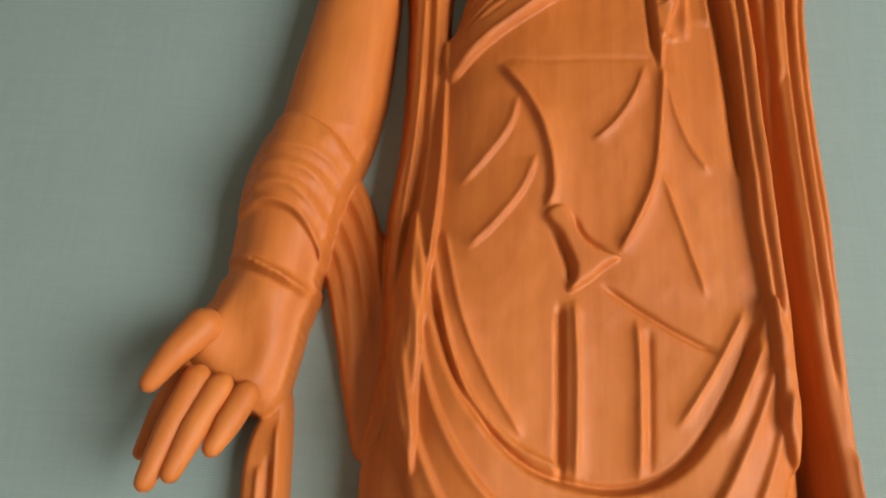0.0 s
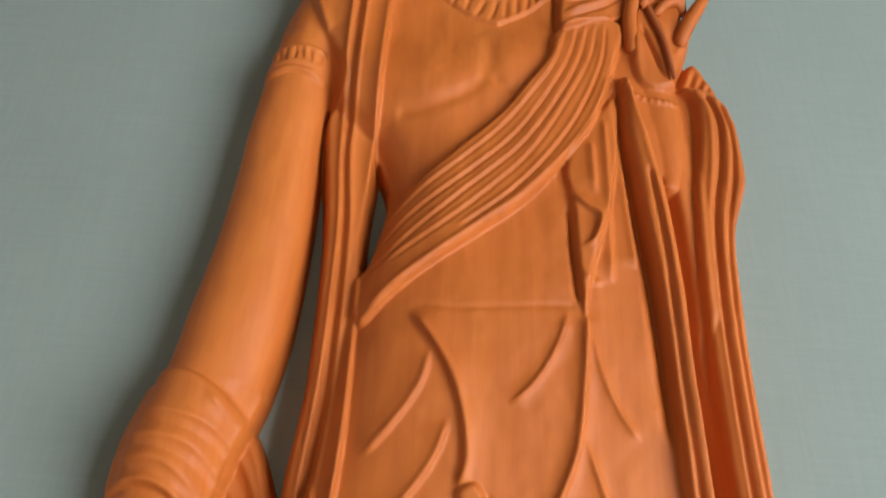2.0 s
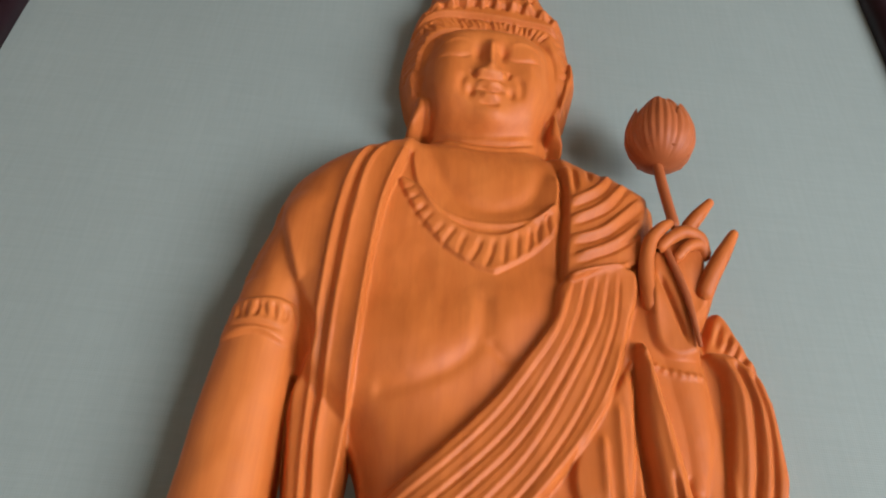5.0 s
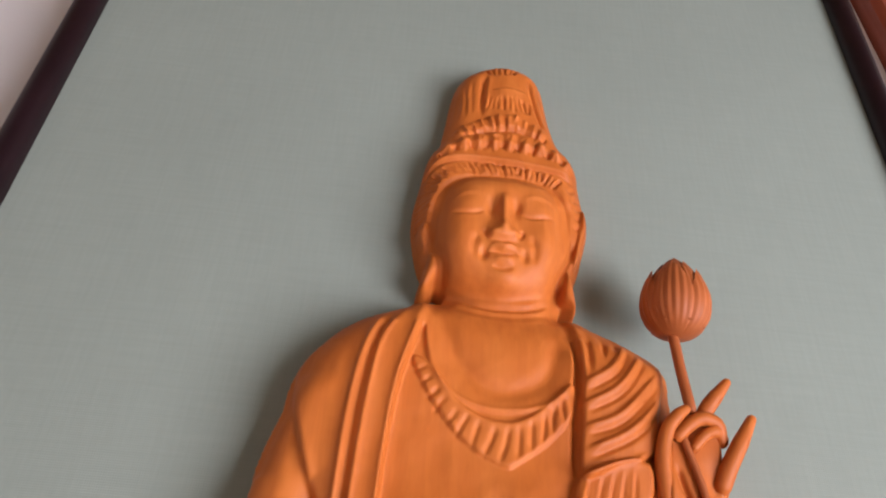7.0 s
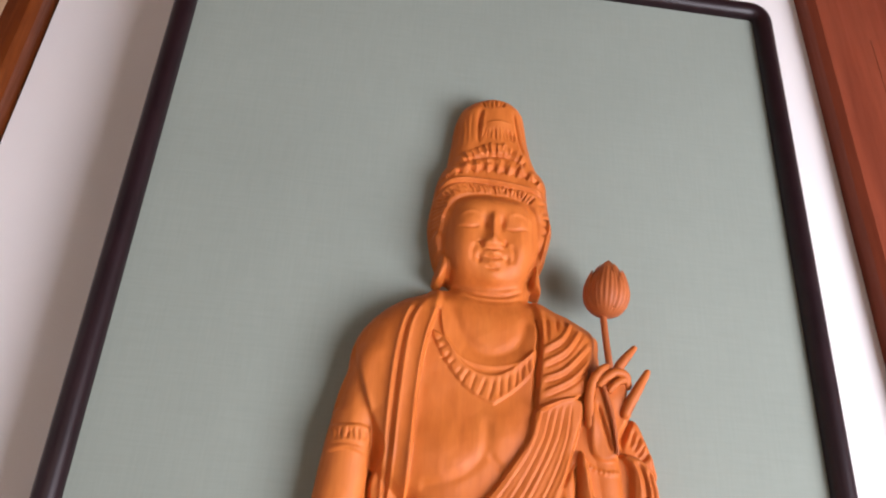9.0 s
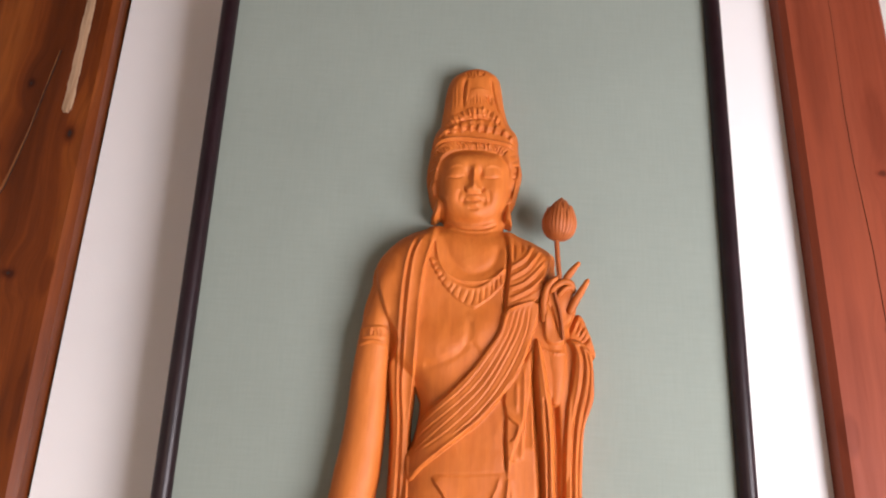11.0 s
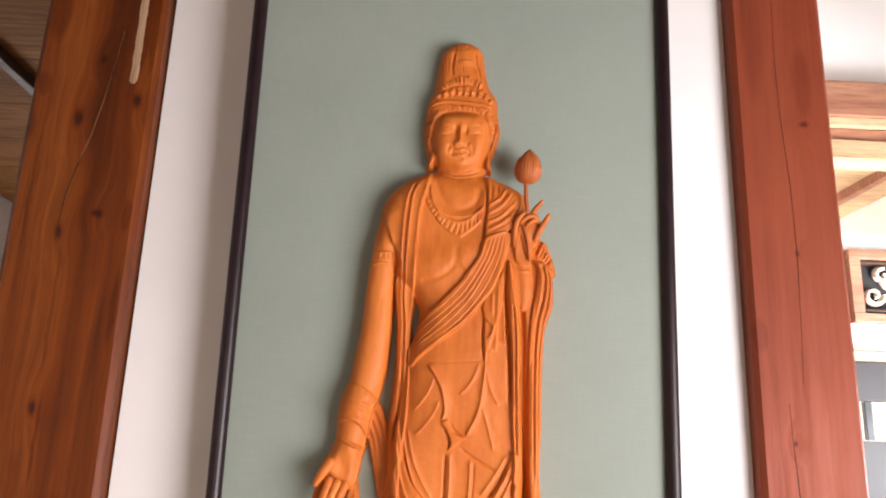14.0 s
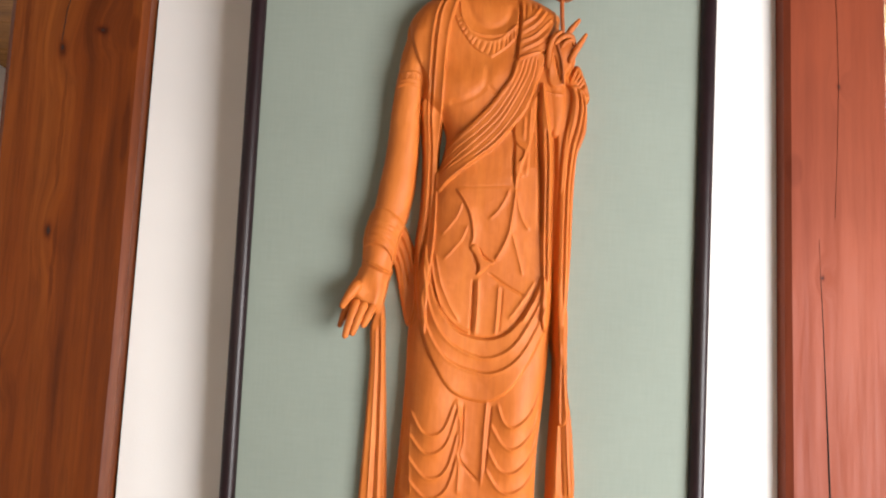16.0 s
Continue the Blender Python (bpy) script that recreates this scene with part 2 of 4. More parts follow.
# ---- the rooms ----
X0, X1, Y0, Y1, TOP = -2.5, 2.6, -4.6, 4.6, 4.7
LOW = 2.9
slab("floor", FLOOR_WOOD, X0, X1, Y0, Y1, -0.1, 0.0, 0, None, "brown wooden floor of the room", "floor", "structure")
slab("ceiling", BOARD, X0, X1, Y0, Y1, TOP, TOP + 0.1, 0, None, "brown boarded wooden ceiling", "ceiling", "structure")
# unseen wall, dark to cut bounced light; its opening is added for the fill lamp
bm = bmesh.new()
for b0 in ((X0 - 0.12, -1.2, 0, TOP), (0.6, X1 + 0.12, 0, TOP), (-1.2, 0.6, 0, 0.55), (-1.2, 0.6, 1.95, TOP)):
    box(bm, b0[0], b0[1], Y0 - 0.12, Y0, b0[2], b0[3])
tagged(part("wall_south", bm, DARK_WOOD), "unseen dark boarded wall with an added opening for fill light", "wall", "", "structure")
slab("wall_far", PLASTER, X0 - 0.12, X1 + 0.12, Y1, Y1 + 0.12, 0, TOP, 0, None, "white plaster wall of the far room", "wall", "structure")
slab("wall_middle", PLASTER, -0.06, 0.06, 0.23, Y1, 0, TOP, 0, None, "white plaster wall between the back rooms", "wall", "structure")


def wall_with_openings(name, x, start, end, holes):
    """A side wall along y, pierced by windows (y0, y1, z0, z1) in order."""
    bm = bmesh.new()
    at = start
    for y0, y1, z0, z1 in holes:
        box(bm, x, x + 0.12, at, y0, 0, TOP), box(bm, x, x + 0.12, y0, y1, 0, z0), box(bm, x, x + 0.12, y0, y1, z1, TOP)
        at = y1
    box(bm, x, x + 0.12, at, end, 0, TOP)
    return tagged(part(name, bm, PLASTER), "white plaster side wall with window openings", "wall", "", "structure")


# the opening here is made up, unseen, to go with the bay's fill lamp
wall_with_openings("wall_east", X1, 0.48, Y1, [(0.5, 1.4, 0.95, 2.05)])
# unseen wall and return, set close so the main lamp falls off faster leftwards
wall_with_openings("wall_east_front", 1.75, Y0, 0.36, [(-2.45, -0.85, 0.4, 1.85)])
slab("wall_east_return", PLASTER, 1.752, X1 + 0.12, 0.362, 0.478, 0, TOP, 0, None, "white plaster wall set back beside the window wall", "wall", "structure")
wall_with_openings("wall_west", X0 - 0.12, Y0, Y1, [(2.25, 3.35, 0.9, 2.08)])

WALL_Y = 0.10
slab("wall_north", PLASTER, -0.6255, 0.64, WALL_Y, WALL_Y + 0.12, 0, TOP, 0, None, "white plaster wall between two posts", "wall", "structure")


def post(name, x0, x1, y0, y1, mat, label, chamfer):
    """A planed square post, its front arrises chamfered and slightly uneven."""
    bm = bmesh.new()
    ring = [(x0 + chamfer, y0), (x1 - chamfer, y0), (x1, y0 + chamfer), (x1, y1), (x0, y1), (x0, y0 + chamfer)]
    n = 60
    rows = []
    for i in range(n + 1):
        z = TOP * i / n
        row = []
        for k, (x, y) in enumerate(ring):
            w = 0.0022 * noise.noise((k * 7.3, z * 2.1, x0 * 5))
            row.append(bm.verts.new((x + w, y + 0.6 * w, z)))
        rows.append(row)
    for a, b in zip(rows, rows[1:]):
        for k in range(6):
            bm.faces.new((a[k], a[(k + 1) % 6], b[(k + 1) % 6], b[k]))
    bm.faces.new(rows[-1])
    bmesh.ops.recalc_face_normals(bm, faces=bm.faces)
    top = new(name)
    tagged(top, label, "post", "posts beside the picture")
    part("shaft", bm, mat, top)
    return top


def spot(name, parent, x, y, z, rx, rz, mat, turn=0.0):
    """A thin irregular lens of another wood, let into a post's face."""
    bm = bmesh.new()
    c = bm.verts.new((x, y - 0.0016, z))
    ring = []
    for k in range(18):
        a = 2 * math.pi * k / 18
        r = 1 + 0.3 * noise.noise((math.cos(a) * 1.7 + x * 31, math.sin(a) * 1.7, z * 17))
        u, v = rx * r * math.cos(a), rz * r * math.sin(a)
        ring.append(bm.verts.new((x + u * math.cos(turn) - v * math.sin(turn), y + 0.0015, z + u * math.sin(turn) + v * math.cos(turn))))
    for k in range(18):
        bm.faces.new((c, ring[k], ring[(k + 1) % 18]))
    bmesh.ops.recalc_face_normals(bm, faces=bm.faces)
    return part(name, bm, mat, parent, "", True)


def sliver(name, parent, pts, widths, y, mat):
    """A long thin strip on a post's face, along points (x, z)."""
    bm = bmesh.new()
    rows = []
    for i, ((x, z), w) in enumerate(zip(pts, widths)):
        rows.append([bm.verts.new((x - w, y + 0.0008, z)), bm.verts.new((x, y - 0.0012, z)), bm.verts.new((x + w, y + 0.0008, z))])
    for a, b in zip(rows, rows[1:]):
        for k in range(2):
            bm.faces.new((a[k], a[k + 1], b[k + 1], b[k]))
    bmesh.ops.recalc_face_normals(bm, faces=bm.faces)
    return part(name, bm, mat, parent)


POST_Y = 0.06
left_post = post("wooden_post", -0.882, -0.629, POST_Y, 0.32, POST_BROWN, "knotty orange-brown wooden post beside the white wall", 0.012)
right_post = post("wooden_post", 0.605, 0.815, POST_Y, 0.28, POST_RED, "red-stained planed wooden post with a long crack", 0.010)
for x, z, rx, rz in LEFT_KNOTS:
    spot("knot", left_post, x, POST_Y, z, 0.75 * rx, 0.9 * rz, KNOT)
streak = [(-0.684, 2.92)] + [(-0.677 + 0.0012 * noise.noise((9.1, k * 0.4, 0)), 2.90 - 0.0095 * k) for k in range(61)]
sliver("worn_streak", left_post, streak, [0.003] + [(0.0135 - 0.002 * (k > 34)) * (1 + 0.22 * noise.noise((3.7, k * 1.3, 1.0))) * (1 - 0.4 * (k > 59)) for k in range(61)], POST_Y, WORN)
sliver("split_edge", left_post, [(-0.711, 2.45), (-0.721, 2.37), (-0.731, 2.29), (-0.741, 2.235), (-0.750, 2.19), (-0.763, 2.143)], [0.0005, 0.0013, 0.0020, 0.0030, 0.0046, 0.0006], POST_Y, SPLIT)
sliver("crack", left_post, [(-0.708, 2.45), (-0.719, 2.37), (-0.729, 2.29), (-0.738, 2.235), (-0.746, 2.19), (-0.763, 2.143), (-0.777, 2.08), (-0.781, 2.02)], [0.0003, 0.0005, 0.0005, 0.0004, 0.0004, 0.0009, 0.0009, 0.0006], POST_Y - 0.0006, CRACK)
for x, z, rx, rz in RIGHT_KNOTS[1:3]:
    spot("knot", right_post, x, POST_Y, z, 0.9 * rx, 0.9 * rz, KNOT)
sliver("crack", right_post, [(0.703, 2.75), (0.702, 2.615), (0.698, 2.45), (0.700, 2.33), (0.709, 2.171), (0.711, 2.03), (0.706, 1.88), (0.700, 1.76)], [0.0003, 0.0005, 0.0006, 0.0005, 0.0005, 0.0006, 0.0005, 0.0003], POST_Y, CRACK)
sliver("crack", right_post, [(0.668, 1.72), (0.670, 1.653), (0.674, 1.56), (0.677, 1.476), (0.684, 1.236), (0.686, 1.1)], [0.0006, 0.0012, 0.002, 0.0016, 0.003, 0.001], POST_Y, CRACK)

# ---- the carved figure, as one relief in wood ----
STEP, GX0, GX1, GZ0, GZ1 = 0.95, -262.0, 232.0, 24.0, 1428.0
gx, gz = np.arange(GX0, GX1, STEP), np.arange(GZ0, GZ1, STEP)
H = np.full((len(gz), len(gx)), -14.0)
extra_verts, extra_faces = [], []


def curve(pts, closed=False, n=8):
    """A smooth line through the points."""
    p = np.array(pts, float)
    q = np.vstack([p[-1:], p, p[:2]]) if closed else np.vstack([2 * p[:1] - p[1:2], p, 2 * p[-1:] - p[-2:-1]])
    t = np.linspace(0, 1, n, endpoint=False)[:, None]
    rows = []
    for a, b, c, d in zip(q, q[1:], q[2:], q[3:]):
        rows.append(b + 0.5 * t * (c - a + t * (2 * a - 5 * b + 4 * c - d + t * (3 * (b - c) + d - a))))
    return np.vstack(rows + ([rows[0][:1]] if closed else [p[-1:]]))


def span(lo, hi, start, count):
    return max(0, int((lo - start) / STEP)), min(count, int((hi - start) / STEP) + 2)


def distance(c, pad):
    """Window, distance to the line, place along it (0 to 1) and side."""
    (x0, z0), (x1, z1) = c.min(0) - pad, c.max(0) + pad
    i0, i1 = span(z0, z1, GZ0, len(gz))
    j0, j1 = span(x0, x1, GX0, len(gx))
    d = np.full((i1 - i0, j1 - j0), 1e6)
    s, side = np.zeros_like(d), np.ones_like(d)
    for k, (a, b) in enumerate(zip(c, c[1:])):
        lo, hi = np.minimum(a, b) - pad, np.maximum(a, b) + pad
        u0, u1 = span(lo[1], hi[1], GZ0, len(gz))
        v0, v1 = span(lo[0], hi[0], GX0, len(gx))
        u0, v0 = max(u0, i0), max(v0, j0)
        if u1 <= u0 or v1 <= v0:
            continue
        e = b - a
        m = max(e @ e, 1e-9)
        px, pz = gx[None, v0:v1] - a[0], gz[u0:u1, None] - a[1]
        t = np.clip((px * e[0] + pz * e[1]) / m, 0, 1)
        r = np.hypot(px - t * e[0], pz - t * e[1])
        win = (slice(u0 - i0, u1 - i0), slice(v0 - j0, v1 - j0))
        near = r < d[win]
        d[win] = np.where(near, r, d[win])
        s[win] = np.where(near, (k + t) / (len(c) - 1), s[win])
        side[win] = np.where(near, np.sign(e[0] * pz - e[1] * px), side[win])
    return (slice(i0, i1), slice(j0, j1)), d, s, side


def area(pts, pad):
    """Window and signed distance (inside positive) of a closed smooth outline."""
    c = curve(pts, True)
    win, d, _, _ = distance(c, pad)
    x, z = gx[None, win[1]], gz[win[0], None]
    inside = np.zeros(d.shape, bool)
    for a, b in zip(c, c[1:]):
        if a[1] != b[1]:
            inside ^= ((a[1] > z) != (b[1] > z)) & (x < (b[0] - a[0]) * (z - a[1]) / (b[1] - a[1]) + a[0])
    return win, np.where(inside, np.minimum(d, pad), -np.minimum(d, pad))


def block(pts, top, w, p):
    """A mass with rounded shoulders."""
    win, d = area(pts, w + 6)
    f = np.clip(d / w, 0, 1)
    H[win] = np.maximum(H[win], np.where(d > 0, top * (1 - (1 - f) ** p) ** (1 / p), 5 * d))


def layer(pts, t, w, floor):
    """A cloth laid over what is there."""
    win, d = area(pts, w + 6)
    f = np.clip(d / w, 0, 1)
    h = np.maximum(H[win], floor) if floor else H[win]
    H[win] = np.where(d > 0, h + t * (1 - (1 - f) ** 2) ** 0.5, np.maximum(H[win], floor + 6 * d) if floor else H[win])


def limb(pts, radii, top, k):
    """A round limb along the points."""
    c = curve(pts)
    win, d, s, _ = distance(c, max(radii) + 6)
    r = np.interp(s, np.linspace(0, 1, len(radii)), radii)
    b = r * k
    f = np.clip(d / r, 0, 1)
    H[win] = np.maximum(H[win], np.where(d < r, top - b + b * np.sqrt(1 - f * f), np.maximum(-14, top - b - 9 * (d - r))))


def blur(n, x0=GX0, x1=GX1, z0=GZ0, z1=GZ1):
    """Eases the masses into one another, inside the outline only."""
    w = (slice(*span(z0, z1, GZ0, len(gz))), slice(*span(x0, x1, GX0, len(gx))))
    h = H[w].copy()
    m = (h > 2).astype(float)
    for _ in range(n):
        a = h * m
        p, q = a.copy(), m.copy()
        for s, d in ((a, p), (m, q)):
            d[1:-1, 1:-1] = s[1:-1, 1:-1] + 2 * (s[:-2, 1:-1] + s[2:, 1:-1] + s[1:-1, :-2] + s[1:-1, 2:])
        h = np.where(m > 0, p / np.maximum(q, 1e-6), h)
    H[w] = h


def bump(at, rx, rz, h):
    """A soft swelling or hollow."""
    x, z = (gx[None, :] - at[0]) / rx, (gz[:, None] - at[1]) / rz
    H[:] += np.where(H > 3, h * np.exp(-1.4 * (x * x + z * z)), 0)


def ridge(c, w, h, side):
    """A crest or cut that fades out at both ends; side makes one flank steep."""
    win, d, s, sd = distance(c, w * 4)
    length = np.hypot(*np.diff(c, axis=0).T).sum()
    t = np.clip(np.minimum(s, 1 - s) * max(length / 13.0, 3.0), 0, 1)
    taper = t * t * (3 - 2 * t)
    if h < 0:
        f = np.exp(-(d / (0.5 * w)) ** 2)
    elif side:
        f = np.where(sd * side > 0, np.exp(-(d / (0.36 * w)) ** 2), 0.45 * np.exp(-(d / (0.55 * w)) ** 2) + 0.55 * np.exp(-(d / (2.1 * w)) ** 2))
    else:
        f = 0.6 * np.exp(-(d / (0.36 * w)) ** 2) + 0.4 * np.exp(-(d / (1.3 * w)) ** 2)
    H[win] += np.where(H[win] > 2, h * taper * f, 0)


def fold(pts, w, h, side=0):
    """A raised fold (h above 0) or a cut line; side makes one flank steep."""
    ridge(curve(pts), w, h, side)


def along(pts, n):
    c = curve(pts)
    s = np.r_[0, np.cumsum(np.hypot(*np.diff(c, axis=0).T))]
    t = np.linspace(0, s[-1], n)
    return np.c_[np.interp(t, s, c[:, 0]), np.interp(t, s, c[:, 1])]


def comb(a, b, n, w, h):
    """Short strokes from one line to another, as of hair or petals."""
    for p, q in zip(along(a, n), along(b, n)):
        j, k = np.random.uniform(-1.5, 1.5, 2), np.random.uniform(-1.3, 1.3, 2)
        ridge(np.array([p + j, (p + q) / 2 + k, q - j]), w * np.random.uniform(0.8, 1.25), h * np.random.uniform(0.6, 1.3), 0)


def beads(pts, n, r, h):
    for p in along(pts, n):
        bump(p, r, r, h)


def tube(pts, radii, depth):
    """A finger or stem that stands free of the ground."""
    c, n = curve(pts, n=5), 12
    m = len(c)
    r, y = np.interp(np.linspace(0, 1, m), np.linspace(0, 1, len(radii)), radii), np.interp(np.linspace(0, 1, m), np.linspace(0, 1, len(depth)), depth)
    mid = np.c_[c[:, 0], -y, c[:, 1]]
    way = np.gradient(mid, axis=0)
    way /= np.linalg.norm(way, axis=1)[:, None]
    end = [(mid[0] - way[0] * r[0] * k, way[0], r[0] * f) for k, f in ((0.8, 0.5), (0.4, 0.87))]
    tip = [(mid[-1] + way[-1] * r[-1] * k, way[-1], r[-1] * f) for k, f in ((0.45, 0.88), (0.8, 0.58), (1.0, 0.05))]
    base = len(extra_verts)
    rings = end + list(zip(mid, way, r)) + tip
    for o, w, q in rings:
        u = np.cross(w, (0.0, 1.0, 0.0))
        u /= np.linalg.norm(u)
        v = np.cross(w, u)
        for k in range(n):
            a = 2 * math.pi * k / n
            extra_verts.append(o + q * (math.cos(a) * u + math.sin(a) * v))
    for i in range(len(rings) - 1):
        for k in range(n):
            extra_faces.append((base + i * n + k, base + i * n + (k + 1) % n, base + (i + 1) * n + (k + 1) % n, base + (i + 1) * n + k))


def bud(foot, tip, r, depth):
    """A closed lotus bud with upright petals."""
    f, t = np.array((foot[0], -depth, foot[1])), np.array((tip[0], -depth - 6, tip[1]))
    w = (t - f).astype(float)
    length = np.linalg.norm(w)
    w /= length
    u = np.cross(w, (0.0, 1.0, 0.0))
    u /= np.linalg.norm(u)
    v = np.cross(w, u)
    # an inner bud, then two rounds of lined petals with pointed tips, then the calyx
    for petals, turn, top, dip, size, flare in ((0, 0.0, 1.0, 0.0, 0.9, 0.0), (5, 0.9, 0.93, 0.22, 0.96, 0.06), (5, 0.25, 0.80, 0.30, 1.03, 0.10), (7, 0.1, 0.12, 0.05, 0.62, 0.35)):
        n, m, base = 180, 24, len(extra_verts)
        for i in range(m + 1):
            s = i / m
            for k in range(n):
                a = 2 * math.pi * k / n
                c = abs(math.cos(petals * a / 2 + turn)) if petals else 0.5
                hgt = s * (top - dip * (1 - c ** 0.8))
                prof = (1 - (abs(hgt - 0.4) / 0.402) ** 2.4) ** 0.5 if hgt < 0.4 else (1 - ((hgt - 0.4) / 0.6) ** 1.7) ** 0.8
                line = 0.03 * abs(math.cos(14 * a)) ** 2 * min(1.0, 3 * s)
                rad = r * max(0.04, prof) * size * (0.95 + 0.06 * c ** 0.5 - line) + r * flare * s ** 4 * c ** 2
                extra_verts.append(f + w * (length * hgt) + rad * (math.cos(a) * u + math.sin(a) * v))
        for i in range(m):
            for k in range(n):
                extra_faces.append((base + i * n + k, base + i * n + (k + 1) % n, base + (i + 1) * n + (k + 1) % n, base + (i + 1) * n + k))


# trunk and skirt
block([(-46, 1134), (-64, 1127), (-88, 1118), (-108, 1104), (-125, 1085), (-136, 1064), (-140, 1040), (-136, 990), (-108, 930), (-78, 900), (-75, 898), (-66, 880), (-60, 860), (-62, 838), (-69, 808), (-77, 790), (-86, 718), (-97, 647), (-101, 599), (-105, 551), (-111, 513), (-112, 424), (-115, 342), (-118, 283), (-122, 225), (-128, 90), (-130, 20), (125, 20), (122, 110), (124, 235), (125, 317), (132, 394), (136, 447), (144, 537), (158, 628), (160, 750), (167, 755), (173, 833), (170, 924), (157, 986), (140, 1030), (136, 1070), (136, 1091), (125, 1099), (101, 1112), (81, 1120), (56, 1129)], 46, 55, 2.4)
block([(-30, 1145), (52, 1156), (55, 1124), (61, 1096), (72, 1070), (-56, 1055), (-45, 1082), (-35, 1112)], 36, 30, 2.0)  # neck
# chest and belly swell
bump((-36, 948), 52, 42, 9)
bump((25, 972), 40, 38, 8)
bump((25, 765), 90, 120, 8)
# thighs
bump((-59, 371), 45, 150, 10)
bump((79, 377), 45, 150, 10)
blur(50)
fold([(-60, 916), (-45, 917), (-18, 928), (0, 944), (6, 965), (5, 990)], 11, -2.0, 0)
fold([(7, 953), (15, 942), (29, 933)], 8, -1.8, 0)
# arm that hangs down
limb([(-112, 1040), (-122, 1000), (-131, 950), (-135, 900), (-136, 866), (-139, 814), (-145, 763), (-152, 723), (-166, 680), (-171, 632), (-174, 607)], [22, 24, 23, 25, 26, 28, 31, 30, 29, 25, 22], 44, 0.85)
# wrist, beads, palm and thumb
limb([(-170, 650), (-172, 628), (-174, 608)], [27, 25, 24], 42, 0.75)
block([(-197, 622), (-207, 604), (-219, 587), (-223, 572), (-211, 560), (-201, 551), (-183, 543), (-168, 540), (-159, 553), (-154, 575), (-150, 600), (-147, 621)], 40, 15, 2.0)
bump((-181, 572), 20, 18, -7)
bump((-205, 585), 11, 17, 4)
fold([(-200, 562), (-193, 582), (-192, 603)], 5, -2.2, 0)
blur(70, -245, -120, 500, 720)
layer([(-156, 966), (-136, 969), (-112, 967), (-110, 942), (-132, 945), (-154, 942)], 3.4, 3, 0)  # armband
comb([(-151, 964), (-134, 966), (-117, 965)], [(-150, 953), (-133, 954), (-116, 953)], 7, 2.6, -3)
fold([(-154, 949), (-133, 950), (-114, 948)], 3, -2.4, 0)
# cloth wound round the forearm and falling from it
layer([(-183, 726), (-154, 720), (-127, 698), (-111, 664), (-103, 642), (-99, 597), (-98, 538), (-113, 519), (-123, 547), (-134, 596), (-142, 625), (-150, 643), (-162, 656), (-180, 660), (-198, 656), (-199, 677), (-193, 702)], 5.5, 5, 6)
for way in ([(-190, 703), (-142, 691), (-118, 656), (-106, 607)], [(-194, 688), (-151, 680), (-126, 646), (-111, 587)], [(-195, 674), (-161, 670), (-134, 638), (-118, 567)]):
    fold(way, 6, 2.6, -1)
    fold([(x - 4, z - 6) for x, z in way], 4, -1.0, 0)
fold([(-150, 712), (-128, 690), (-114, 655), (-104, 600)], 5, 1.8, 0)
fold([(-192, 662), (-164, 660), (-146, 640), (-127, 576)], 4, 2.2, 0)
fold([(-140, 640), (-126, 590), (-117, 545)], 4, 1.6, 0)
beads([(-196, 629), (-185, 626), (-171, 620), (-152, 612)], 11, 3.2, 6.5)
fold([(-196, 624), (-185, 620), (-171, 614), (-152, 606)], 3, -0.9, 0)
# ribbon below that hand
block([(-166, 552), (-179, 519), (-177, 454), (-180, 335), (-184, 220), (-188, 100), (-130, 100), (-135, 222), (-141, 337), (-149, 455), (-155, 550)], 17, 6, 2.2)
fold([(-168, 514), (-166, 455), (-166, 336), (-167, 221), (-168, 120)], 4, 3.2, 0)
fold([(-160, 540), (-155, 455), (-152, 337), (-150, 222), (-148, 120)], 4, 3.8, 0)
fold([(-163, 520), (-160, 455), (-158, 337), (-158, 222), (-158, 120)], 3.4, -3, 0)
fold([(-152, 500), (-146, 400), (-142, 300), (-139, 180)], 3, 2, 0)
blur(60, -175, -95, 985, 1085)
# shawl over the shoulder, hanging to the knee
layer([(-47, 1131), (-64, 1123), (-88, 1114), (-108, 1101), (-124, 1082), (-134, 1061), (-131, 1033), (-123, 1007), (-110, 976), (-99, 955), (-97, 942), (-103, 930), (-107, 915), (-106, 897), (-101, 852), (-98, 811), (-98, 728), (-104, 665), (-102, 597), (-93, 538), (-82, 510), (-81, 557), (-80, 604), (-74, 658), (-72, 724), (-74, 806), (-74, 837), (-71, 882), (-69, 945), (-67, 1007), (-62, 1054), (-52, 1094)], 7, 4, 22)
fold([(-77, 1111), (-88, 1080), (-94, 1039), (-96, 987), (-96, 938), (-94, 882), (-90, 824), (-91, 729), (-97, 651), (-97, 580), (-87, 527)], 4, 3.6, 0)
fold([(-61, 1117), (-77, 1084), (-83, 1040), (-86, 975), (-87, 914), (-87, 883), (-82, 825), (-82, 729), (-88, 645), (-88, 568)], 4, 3.6, 0)
fold([(-47, 1124), (-56, 1094), (-65, 1054), (-69, 1007), (-71, 945), (-72, 891), (-74, 847), (-73, 717), (-77, 646), (-81, 586)], 3.6, 3, 0)
fold([(-69, 1113), (-83, 1081), (-89, 1039), (-91, 980), (-91, 926), (-91, 883), (-87, 825), (-87, 729), (-93, 651), (-93, 580)], 3.5, -2.6, 0)
fold([(-124, 1010), (-111, 977), (-99, 953), (-97, 942), (-104, 929), (-107, 912)], 3.4, 2.6, 0)
